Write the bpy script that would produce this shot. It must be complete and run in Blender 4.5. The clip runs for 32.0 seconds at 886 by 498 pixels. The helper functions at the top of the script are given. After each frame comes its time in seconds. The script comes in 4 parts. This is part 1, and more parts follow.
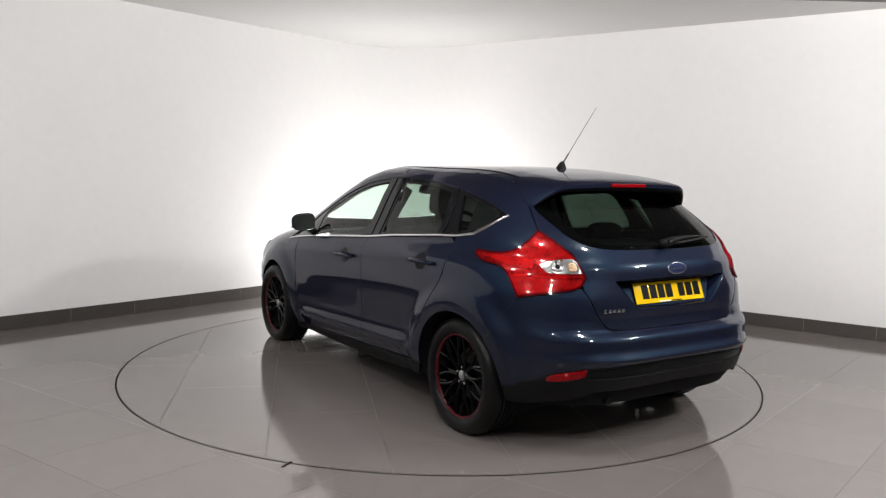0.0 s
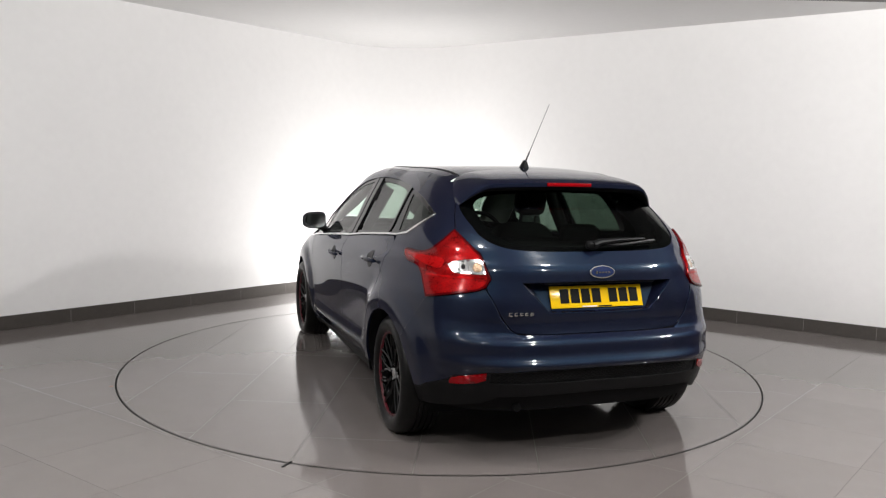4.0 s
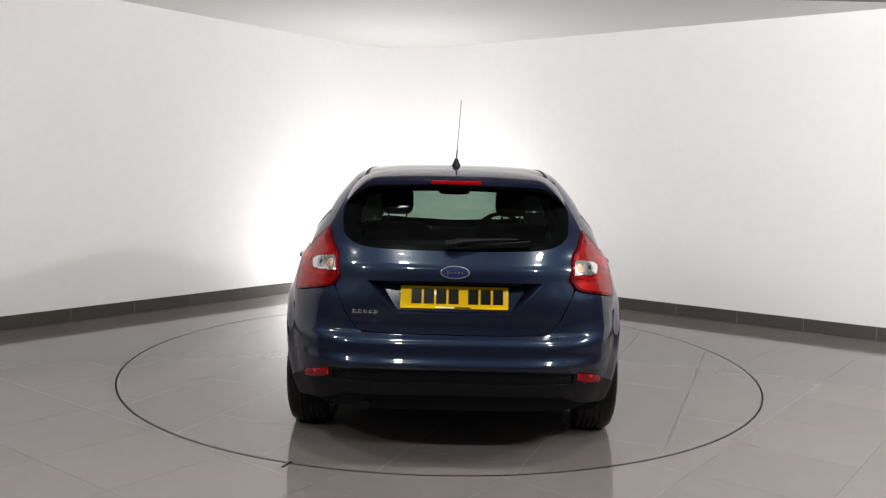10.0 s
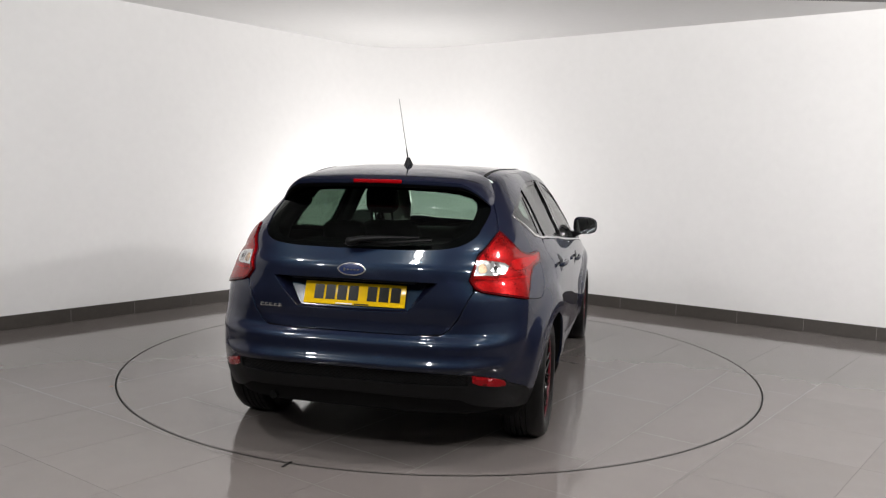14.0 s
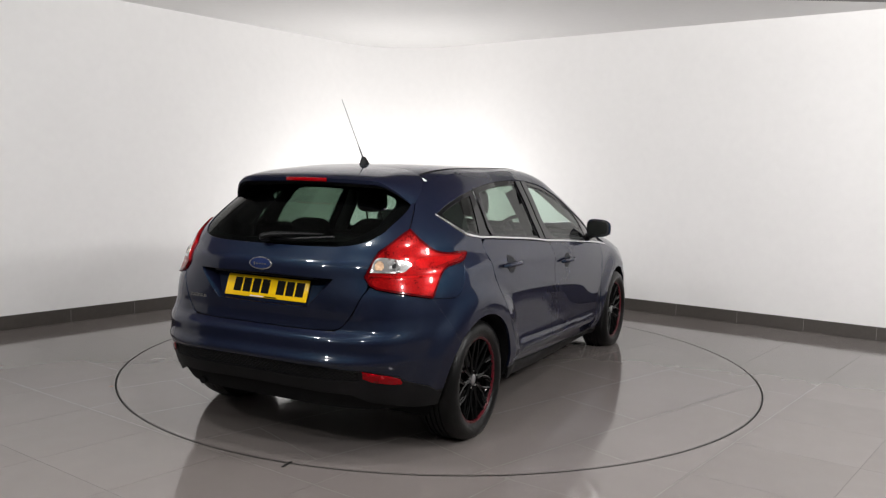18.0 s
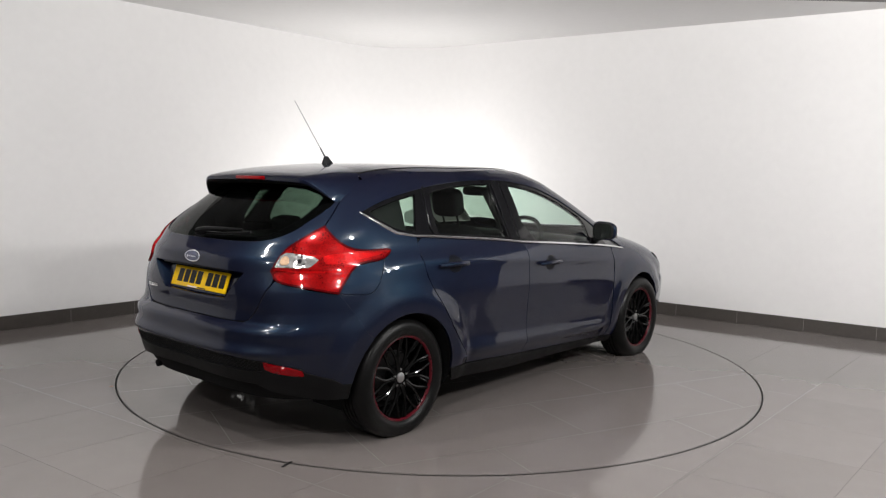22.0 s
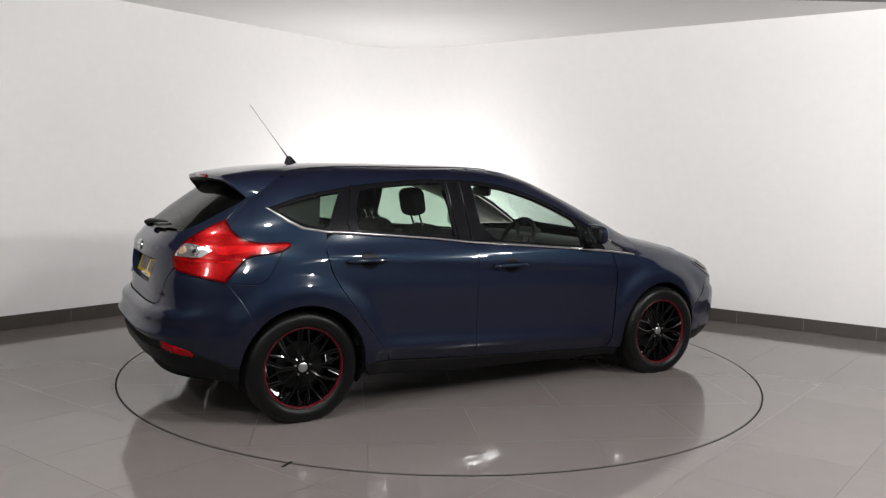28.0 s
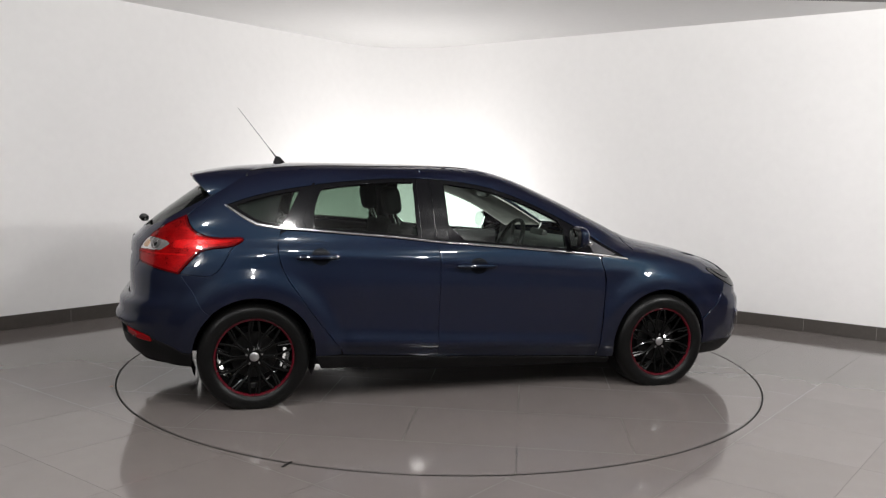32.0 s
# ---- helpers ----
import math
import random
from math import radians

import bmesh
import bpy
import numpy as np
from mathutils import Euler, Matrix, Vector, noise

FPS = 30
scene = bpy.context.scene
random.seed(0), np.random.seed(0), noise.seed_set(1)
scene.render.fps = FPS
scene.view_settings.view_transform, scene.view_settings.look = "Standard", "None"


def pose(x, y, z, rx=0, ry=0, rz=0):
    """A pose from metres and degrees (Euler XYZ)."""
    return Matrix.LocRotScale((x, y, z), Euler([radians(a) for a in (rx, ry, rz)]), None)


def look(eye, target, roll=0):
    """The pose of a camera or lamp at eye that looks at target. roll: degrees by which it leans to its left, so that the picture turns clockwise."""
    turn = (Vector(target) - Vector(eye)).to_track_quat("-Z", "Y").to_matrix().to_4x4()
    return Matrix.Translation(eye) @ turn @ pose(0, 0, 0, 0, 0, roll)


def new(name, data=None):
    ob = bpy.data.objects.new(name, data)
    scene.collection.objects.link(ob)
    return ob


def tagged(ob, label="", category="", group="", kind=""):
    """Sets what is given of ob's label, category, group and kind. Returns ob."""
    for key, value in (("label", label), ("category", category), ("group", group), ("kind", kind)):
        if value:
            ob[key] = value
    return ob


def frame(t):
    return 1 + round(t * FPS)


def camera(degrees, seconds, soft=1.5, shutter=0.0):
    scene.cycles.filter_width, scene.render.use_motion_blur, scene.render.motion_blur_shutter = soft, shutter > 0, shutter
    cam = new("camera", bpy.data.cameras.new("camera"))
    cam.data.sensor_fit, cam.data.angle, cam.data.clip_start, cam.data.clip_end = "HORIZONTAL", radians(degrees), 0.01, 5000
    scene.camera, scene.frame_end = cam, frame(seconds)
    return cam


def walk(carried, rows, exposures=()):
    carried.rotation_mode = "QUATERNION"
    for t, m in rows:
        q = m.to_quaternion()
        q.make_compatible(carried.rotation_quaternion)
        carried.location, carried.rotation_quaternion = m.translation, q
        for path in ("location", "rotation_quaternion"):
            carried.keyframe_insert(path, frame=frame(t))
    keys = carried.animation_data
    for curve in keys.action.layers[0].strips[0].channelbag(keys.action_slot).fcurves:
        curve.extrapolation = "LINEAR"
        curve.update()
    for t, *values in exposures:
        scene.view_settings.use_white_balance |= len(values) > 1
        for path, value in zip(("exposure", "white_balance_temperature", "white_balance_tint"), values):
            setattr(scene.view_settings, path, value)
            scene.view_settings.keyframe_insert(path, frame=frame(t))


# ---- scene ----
cam = camera(59.0, 32.0, 1.25)
EYE = look((0.0, -5.7826, 1.4151), (0.0046, 0.0, 0.8384), 1.2686)
walk(cam, [(0.0, EYE), (32.0, EYE)], exposures=[(0.0, 0.0), (32.0, 0.0)])

# ---- world and lights ----
world = bpy.data.worlds.new("world")
scene.world = world
world.use_nodes = True
world.node_tree.nodes["Background"].inputs[0].default_value = (0.8, 0.86, 1.0, 1)
world.node_tree.nodes["Background"].inputs[1].default_value = 0.15


CEILING = 2.89
LAMPS = [(-2.1, -2.5, 66), (-0.45, -2.5, 56), (1.3, -2.5, 64), (3.7, -2.15, 134), (-2.7, -4.3, 84), (-0.6, -4.5, 68), (2.1, -4.4, 112), (3.9, -2.6, 134)]


def bulb(name, x, y, z, watts, size):
    data = bpy.data.lights.new(name, "POINT")
    data.energy, data.shadow_soft_size, data.color = watts, size, (1.0, 0.985, 0.97)
    new(name, data).matrix_world = pose(x, y, z)


for lx, ly, lw in LAMPS:
    bulb("ceiling_lamp", lx, ly, CEILING - 0.14, lw * 1.17, 0.08)
bulb("corner_lamp", -1.10, 3.02, 0.30, 40, 0.15)
bulb("corner_lamp", -0.30, 2.85, 1.00, 48, 0.20)


# ---- materials ----
def material(name, colour, rough=0.5, metal=0.0, coat=0.0, spec=0.5, vary=0.0, scale=8.0, bump=0.0, bump_scale=60.0, coat_rough=0.03, detail=4.0):
    """A surface with uneven colour and gloss at two scales, and fine relief."""
    mat = bpy.data.materials.new(name)
    mat.use_nodes = True
    nt = mat.node_tree
    b = nt.nodes["Principled BSDF"]
    b.inputs["Base Color"].default_value = (*colour, 1)
    b.inputs["Roughness"].default_value = rough
    b.inputs["Metallic"].default_value = metal
    b.inputs["Coat Weight"].default_value = coat
    b.inputs["Coat Roughness"].default_value = coat_rough
    b.inputs["Specular IOR Level"].default_value = spec
    at = nt.nodes.new("ShaderNodeTexCoord")
    if vary:
        big, small = nt.nodes.new("ShaderNodeTexNoise"), nt.nodes.new("ShaderNodeTexNoise")
        big.inputs["Scale"].default_value, small.inputs["Scale"].default_value = scale, scale * 9
        big.inputs["Detail"].default_value = detail
        mix = nt.nodes.new("ShaderNodeMath")
        mix.operation = "ADD"
        ramp = nt.nodes.new("ShaderNodeMapRange")
        ramp.inputs["From Min"].default_value, ramp.inputs["From Max"].default_value = 0.6, 1.4
        ramp.inputs["To Min"].default_value, ramp.inputs["To Max"].default_value = 1 - vary, 1 + vary
        hue = nt.nodes.new("ShaderNodeMix")
        hue.data_type, hue.blend_type = "RGBA", "MULTIPLY"
        hue.inputs["Factor"].default_value = 1.0
        hue.inputs["A"].default_value = (*colour, 1)
        for n in (big, small):
            nt.links.new(at.outputs["Object"], n.inputs["Vector"])
        nt.links.new(big.outputs["Fac"], mix.inputs[0])
        nt.links.new(small.outputs["Fac"], mix.inputs[1])
        nt.links.new(mix.outputs[0], ramp.inputs["Value"])
        nt.links.new(ramp.outputs[0], hue.inputs["B"])
        nt.links.new(hue.outputs["Result"], b.inputs["Base Color"])
        gloss = nt.nodes.new("ShaderNodeMath")
        gloss.operation, gloss.inputs[1].default_value = "MULTIPLY", rough
        nt.links.new(ramp.outputs[0], gloss.inputs[0])
        nt.links.new(gloss.outputs[0], b.inputs["Roughness"])
    if bump:
        grain, rel = nt.nodes.new("ShaderNodeTexNoise"), nt.nodes.new("ShaderNodeBump")
        grain.inputs["Scale"].default_value, rel.inputs["Strength"].default_value = bump_scale, bump
        rel.inputs["Distance"].default_value = 0.01
        nt.links.new(at.outputs["Object"], grain.inputs["Vector"])
        nt.links.new(grain.outputs["Fac"], rel.inputs["Height"])
        nt.links.new(rel.outputs[0], b.inputs["Normal"])
    return mat


def glass(name, tint, rough=0.0, low=0.05, steep=0.9):
    """Thin tinted glass: a clear tint and a mirror by its Fresnel gloss."""
    mat = bpy.data.materials.new(name)
    mat.use_nodes = True
    nt = mat.node_tree
    nt.nodes.remove(nt.nodes["Principled BSDF"])
    clear, shine, mix, face, power, gain = (nt.nodes.new(k) for k in ("ShaderNodeBsdfTransparent", "ShaderNodeBsdfGlossy", "ShaderNodeMixShader", "ShaderNodeLayerWeight", "ShaderNodeMath", "ShaderNodeMath"))
    clear.inputs["Color"].default_value = (*tint, 1)
    shine.inputs["Roughness"].default_value = rough
    face.inputs["Blend"].default_value = 0.5
    power.operation, power.inputs[1].default_value = "POWER", 5.0
    gain.operation, gain.inputs[1].default_value, gain.inputs[2].default_value = "MULTIPLY_ADD", steep, low
    nt.links.new(face.outputs["Facing"], power.inputs[0])
    nt.links.new(power.outputs[0], gain.inputs[0])
    nt.links.new(gain.outputs[0], mix.inputs["Fac"])
    nt.links.new(clear.outputs[0], mix.inputs[1])
    nt.links.new(shine.outputs[0], mix.inputs[2])
    nt.links.new(mix.outputs[0], nt.nodes["Material Output"].inputs["Surface"])
    return mat


WALL = material("wall_paint", (0.80, 0.79, 0.785), 0.6, vary=0.02, scale=1.5, bump=0.03, bump_scale=40)
CEIL = material("ceiling_paint", (0.74, 0.735, 0.73), 0.7, vary=0.02, scale=1.5, bump=0.03, bump_scale=40)
TILE = material("porcelain_tile", (0.160, 0.1415, 0.1345), 0.09, spec=0.6, vary=0.04, scale=0.7)


def worn(mat, low, high, tone):
    """Cloudy gloss over a polished floor, and a tone of its own for each piece."""
    nt = mat.node_tree
    b, at = nt.nodes["Principled BSDF"], nt.nodes.new("ShaderNodeNewGeometry")
    cloud, spread = nt.nodes.new("ShaderNodeTexNoise"), nt.nodes.new("ShaderNodeMapRange")
    cloud.inputs["Scale"].default_value, cloud.inputs["Detail"].default_value = 2.6, 6.0
    spread.inputs["From Min"].default_value, spread.inputs["From Max"].default_value = 0.35, 0.7
    spread.inputs["To Min"].default_value, spread.inputs["To Max"].default_value = low, high
    nt.links.new(at.outputs["Position"], cloud.inputs["Vector"])
    nt.links.new(cloud.outputs["Fac"], spread.inputs["Value"])
    nt.links.new(spread.outputs[0], b.inputs["Roughness"])
    each, own, tint = nt.nodes.new("ShaderNodeObjectInfo"), nt.nodes.new("ShaderNodeMapRange"), nt.nodes.new("ShaderNodeMix")
    own.inputs["To Min"].default_value, own.inputs["To Max"].default_value = 1 - tone, 1 + tone
    tint.data_type, tint.blend_type = "RGBA", "MULTIPLY"
    tint.inputs["Factor"].default_value = 1.0
    nt.links.new(each.outputs["Random"], own.inputs["Value"])
    nt.links.new(b.inputs["Base Color"].links[0].from_socket, tint.inputs["A"])
    nt.links.new(own.outputs[0], tint.inputs["B"])
    nt.links.new(tint.outputs["Result"], b.inputs["Base Color"])


worn(TILE, 0.065, 0.12, 0.035)
# for unseen walls, dark so that paint and windows have little to reflect
DARKWALL = material("dark_wall", (0.06, 0.06, 0.06), 0.7, vary=0.1, scale=2)
# unseen front ceiling; its grey is set to dim the car's reflections
FRONTCEIL = material("ceiling_dimming_grey", (0.19, 0.19, 0.19), 0.7, vary=0.04, scale=2)
SKIRT = material("skirting_tile", (0.066, 0.058, 0.052), 0.35, vary=0.12, scale=4)
GROUT = material("grout", (0.21, 0.20, 0.19), 0.6)
RUST = material("rust_stain", (0.22, 0.07, 0.03), 0.6)
JOINT = material("pale_joint", (0.24, 0.23, 0.22), 0.7)
GAP = material("dark_gap", (0.004, 0.004, 0.004), 0.6, spec=0.1)


def flake_paint(name, deep, flake):
    """Clear-coated metallic paint: a broad lobe of the deep colour and a tighter one of the flakes."""
    mat = material(name, deep, 0.62, metal=0.75, coat=0.93, vary=0.06, scale=3, coat_rough=0.008)
    nt = mat.node_tree
    first, second, mix = nt.nodes["Principled BSDF"], nt.nodes.new("ShaderNodeBsdfPrincipled"), nt.nodes.new("ShaderNodeMixShader")
    second.inputs["Base Color"].default_value = (*flake, 1)
    second.inputs["Metallic"].default_value, second.inputs["Roughness"].default_value = 1.0, 0.48
    second.inputs["Coat Weight"].default_value, second.inputs["Coat Roughness"].default_value = 0.93, 0.008
    first.inputs["Specular Tint"].default_value, second.inputs["Specular Tint"].default_value = (0.38, 0.34, 0.60, 1), (0.28, 0.40, 0.52, 1)
    mix.inputs["Fac"].default_value = 0.5
    nt.links.new(first.outputs[0], mix.inputs[1])
    nt.links.new(second.outputs[0], mix.inputs[2])
    nt.links.new(mix.outputs[0], nt.nodes["Material Output"].inputs["Surface"])
    return mat


def faceted(name, colour, scale, rough=0.2, metal=0.6, strength=0.6, vary=0.25):
    """A lamp's inside of small reflecting facets under a smooth clear lens."""
    mat = material(name, colour, rough, metal=metal, coat=1.0, coat_rough=0.01, vary=vary, scale=14)
    nt = mat.node_tree
    cells, rel, at = nt.nodes.new("ShaderNodeTexVoronoi"), nt.nodes.new("ShaderNodeBump"), nt.nodes.new("ShaderNodeTexCoord")
    cells.inputs["Scale"].default_value = scale
    rel.inputs["Strength"].default_value, rel.inputs["Distance"].default_value = strength, 0.01
    nt.links.new(at.outputs["Object"], cells.inputs["Vector"])
    nt.links.new(cells.outputs["Distance"], rel.inputs["Height"])
    nt.links.new(rel.outputs[0], nt.nodes["Principled BSDF"].inputs["Normal"])
    return mat


PAINT = flake_paint("car_paint", (0.0120, 0.0078, 0.0345), (0.0020, 0.0192, 0.0256))
BLACK = material("black_plastic", (0.0038, 0.0038, 0.0042), 0.5, spec=0.16, vary=0.15, scale=20, bump=0.05, bump_scale=400)
GLOSSBLACK = material("gloss_black", (0.004, 0.004, 0.005), 0.07, spec=0.35)
# recess shade painted in: near-black for handle cups and above the plate
SHADEBLACK = material("recess_shade", (0.002, 0.003, 0.006), 0.35, spec=0.12)
LINER = material("body_liner", (0.006, 0.006, 0.0065), 0.8, spec=0.12)
RUBBER = material("tyre_rubber", (0.004, 0.004, 0.004), 0.36, spec=0.19, vary=0.15, scale=25, bump=0.1, bump_scale=180)
RIM = material("rim_black", (0.003, 0.003, 0.003), 0.06, spec=0.22)
REDRING = material("rim_red", (0.075, 0.001, 0.006), 0.3, spec=0.3)
BOLT = material("rim_bolt_steel", (0.28, 0.28, 0.28), 0.12, metal=1.0)
CHROME = material("chrome", (0.90, 0.90, 0.90), 0.16, metal=1.0)
SATIN = material("satin_metal", (0.55, 0.55, 0.56), 0.3, metal=1.0, vary=0.1, scale=30)
STEEL = material("brake_steel", (0.03, 0.03, 0.03), 0.4, metal=0.9, vary=0.2, scale=30)
REDLENS = faceted("red_lens", (0.21, 0.0001, 0.0006), 60, 0.36, 0.50, 0.018, 0.6)
BRIGHTRED = faceted("bright_red_lens", (0.36, 0.0003, 0.0010), 90, 0.38, 0.30, 0.10, 0.5)
for red in (REDLENS, BRIGHTRED):
    red.node_tree.nodes["Principled BSDF"].inputs["Specular IOR Level"].default_value = 0.06
    red.node_tree.nodes["Principled BSDF"].inputs["Coat Weight"].default_value = 0.55
BORDER = material("lens_border_red", (0.07, 0.0, 0.001), 0.05, spec=0.3)
REFLECTOR = material("reflector_red", (0.20, 0.0, 0.002), 0.05, spec=0.3)
FACET = faceted("lamp_facet", (0.40, 0.395, 0.39), 40, 0.18, 0.9, 0.2)
CLEARLENS = faceted("clear_lens", (0.66, 0.65, 0.64), 26, 0.16, 0.9, 0.16)
SMOKED = material("smoked_lens", (0.012, 0.012, 0.013), 0.06, spec=0.4)
# opaque pane; the pale wall's reflection is put into its grey
QUARTER = material("quarter_reflection_grey", (0.085, 0.085, 0.09), 0.12, spec=0.5, vary=0.08, scale=10)
AMBER = faceted("amber_bulb", (0.40, 0.26, 0.16), 90, 0.3, 0.5, 0.3)
YELLOW = material("plate_yellow", (0.80, 0.50, 0.006), 0.16, spec=0.25, vary=0.03, scale=10)
INK = material("plate_black", (0.004, 0.004, 0.004), 0.3, spec=0.15)
BLUE = material("badge_blue", (0.010, 0.020, 0.075), 0.2, coat=1.0)
FABRIC = material("seat_fabric", (0.008, 0.008, 0.009), 0.85, vary=0.2, scale=30, bump=0.2, bump_scale=300)
TRIM = material("dash_plastic", (0.012, 0.012, 0.013), 0.6, vary=0.1, scale=20, bump=0.1, bump_scale=300)
HEADLINE = material("headlining", (0.55, 0.54, 0.51), 0.9, vary=0.05, scale=20)
CLEAR = glass("clear_glass", (0.78, 0.89, 0.83))
REARGLASS = glass("rear_glass", (0.13, 0.175, 0.145), low=0.025, steep=0.7)
PRIVACY = glass("privacy_glass", (0.28, 0.35, 0.30))
MAST = material("aerial_wire", (0.09, 0.09, 0.09), 0.4, metal=0.5)
MIRROR = material("mirror_glass", (0.9, 0.92, 0.92), 0.02, metal=1.0)


# ---- the car's outer skin: a closed curve in plan for every height ----
XM, XS = -0.6, -0.3         # where the tail's and the nose's curves begin
SKIN_Z = np.array([0.16, 0.25, 0.35, 0.45, 0.48, 0.497, 0.512, 0.545, 0.6, 0.615, 0.626, 0.64, 0.648, 0.66, 0.72, 0.8, 0.86, 0.91, 0.95, 0.97, 0.987, 1.05, 1.12, 1.2, 1.28, 1.34, 1.38, 1.41, 1.435, 1.452, 1.46])
SKIN_W = np.array([0.8, 0.855, 0.88, 0.893, 0.8952, 0.8963, 0.8974, 0.8994, 0.902, 0.9026, 0.903, 0.9035, 0.9037, 0.904, 0.905, 0.903, 0.899, 0.889, 0.865, 0.8494, 0.8367, 0.804, 0.767, 0.722, 0.673, 0.629, 0.597, 0.562, 0.486, 0.32, 0.02])
SKIN_R = np.array([-1.95, -2.02, -2.080, -2.106, -2.112, -2.1145, -2.115, -2.113, -2.1105, -2.106, -2.101, -2.094, -2.089, -2.082, -2.058, -2.05, -2.0495, -2.048, -2.0445, -2.034, -2.016, -1.955, -1.87, -1.765, -1.655, -1.57, -1.5, -1.4, -1.24, -1.0, -0.62])
SKIN_N = np.array([4.1, 4.1, 4.1, 4.1, 4.1, 4.1, 4.1, 4.1, 4.1, 4.1, 4.1, 4.1, 4.1, 4.1, 4.1, 4.0, 3.65, 3.45, 3.45, 3.5, 3.58, 4.0, 4.3, 4.3, 4.3, 4.2, 4.0, 3.6, 3.0, 2.5, 2.0])
SKIN_F = np.array([2.05, 2.12, 2.16, 2.168, 2.168, 2.168, 2.168, 2.1666, 2.142, 2.139, 2.1363, 2.132, 2.1286, 2.122, 2.082, 1.972, 1.812, 1.62, 1.42, 1.3341, 1.2738, 1.12, 0.96, 0.79, 0.61, 0.47, 0.37, 0.29, 0.19, 0.06, -0.24])
SKIN_F = SKIN_F - 0.020 * np.exp(-((SKIN_Z - 0.52) / 0.16) ** 2)
SKIN_M = np.array([7, 7, 7, 7, 7, 7, 7, 7, 6.5, 6.5, 6.5, 6.5, 6.5, 6.5, 6, 5.2, 4.6, 4.2, 4.1, 4.3, 4.6, 5.4, 5.8, 5.9, 5.9, 5.8, 5.0, 4.2, 3.3, 2.6, 2.0])


def smooth_table(ys):
    """Monotone cubic through the skin's levels."""
    h, d = np.diff(SKIN_Z), np.diff(ys) / np.diff(SKIN_Z)
    m = np.zeros(len(ys))
    for i in range(1, len(ys) - 1):
        if d[i - 1] * d[i] > 0:
            w1, w2 = 2 * h[i] + h[i - 1], h[i] + 2 * h[i - 1]
            m[i] = (w1 + w2) / (w1 / d[i - 1] + w2 / d[i])
    m[0], m[-1] = d[0], d[-1]

    def value(z):
        z = np.clip(z, SKIN_Z[0], SKIN_Z[-1])
        i = np.clip(np.searchsorted(SKIN_Z, z) - 1, 0, len(h) - 1)
        s = (z - SKIN_Z[i]) / h[i]
        return ((1 + 2 * s) * (1 - s) ** 2 * ys[i] + s * (1 - s) ** 2 * h[i] * m[i]
                + s * s * (3 - 2 * s) * ys[i + 1] + s * s * (s - 1) * h[i] * m[i + 1])
    return value


skin_w, skin_r, skin_n, skin_f, skin_m = (smooth_table(t) for t in (SKIN_W, SKIN_R, SKIN_N, SKIN_F, SKIN_M))


def skin_wf(z):
    """Half width ahead of the middle, where the roof's shoulders are squarer."""
    return skin_w(z) + np.interp(z, [1.12, 1.30, 1.36, 1.42, 1.45, 1.46], [0, 0.016, 0.030, 0.032, 0.022, 0])


U1, U2, U3 = 2.0, 2.3, 4.9  # u at the tail curve's end, at the nose curve's start and at the nose


def skin(u, z):
    """The skin's point at u (0 at the middle of the tail, U3 at the nose's) and height z; minus u on the right-hand side."""
    u, z = np.asarray(u, float), np.asarray(z, float)
    q = np.abs(u)
    w, wf, n, m = skin_w(z), skin_wf(z), skin_n(z), skin_m(z)
    a = np.clip(q / U1, 0, 1) * np.pi / 2
    rr = ((np.abs(np.cos(a)) / (XM - skin_r(z))) ** n + (np.abs(np.sin(a)) / w) ** n) ** (-1 / n)
    b = np.clip((U3 - q) / (U3 - U2), 0, 1) * np.pi / 2
    rf = ((np.abs(np.cos(b)) / (skin_f(z) - XS)) ** m + (np.abs(np.sin(b)) / wf) ** m) ** (-1 / m)
    x = np.where(q < U1, XM - rr * np.cos(a), np.where(q > U2, XS + rf * np.cos(b), XM + (q - U1) / (U2 - U1) * (XS - XM)))
    y = np.where(q < U1, rr * np.sin(a), np.where(q > U2, rf * np.sin(b), w + (wf - w) * np.clip((q - U1) / (U2 - U1), 0, 1)))
    lip = 0.022 * np.exp(-((z - 0.503) / np.where(z < 0.503, 0.016, 0.030)) ** 2)
    ledge = np.interp(z, [0.618, 0.640, 0.648, 0.66, 0.72, 0.78], [0, 0.030, 0.035, 0.030, 0.008, 0])
    x = x + np.where(q < 1.2, ledge * np.clip((0.78 - np.abs(y)) / 0.28, 0, 1) - lip * np.clip((0.84 - np.abs(y)) / 0.34, 0, 1), 0)
    y = y + bulge(x, z) * np.clip(y * 4 - 2, 0, 1)
    return np.stack(np.broadcast_arrays(x, y * np.where(u < 0, -1, 1), z), -1)


def bulge(x, z):
    """Flared wheel arches, the shoulder crease, the door's hollow and its kicked-out lower edge."""
    out = 0
    for hx, high, near, wide in ((-1.325, 0.026, 0.415, 0.125), (1.345, 0.024, 0.40, 0.12)):
        d = np.hypot(x - hx, z - 0.31)
        k = np.clip((near + wide - d) / wide, 0, 1)
        out = out + high * k * k * (3 - 2 * k) * np.clip((0.95 - z) / 0.1, 0, 1)
    run = np.clip((1.25 - x) / 0.3, 0, 1) * np.clip((x + 1.42) / 0.3, 0, 1)
    line = 0.852 - 0.068 * x
    out = out + run * (0.0045 * np.exp(-((z - line) / 0.018) ** 2) - 0.003 * np.exp(-((z - line + 0.07) / 0.05) ** 2))
    door = np.clip((1.0 - np.abs(x)) / 0.25, 0, 1)
    low = 0.335 - 0.045 * x
    out = out + door * (0.024 * np.exp(-((z - low) / np.where(z > low, 0.055, 0.035)) ** 2) - 0.006 * np.exp(-((z - 0.56) / 0.11) ** 2))
    return out


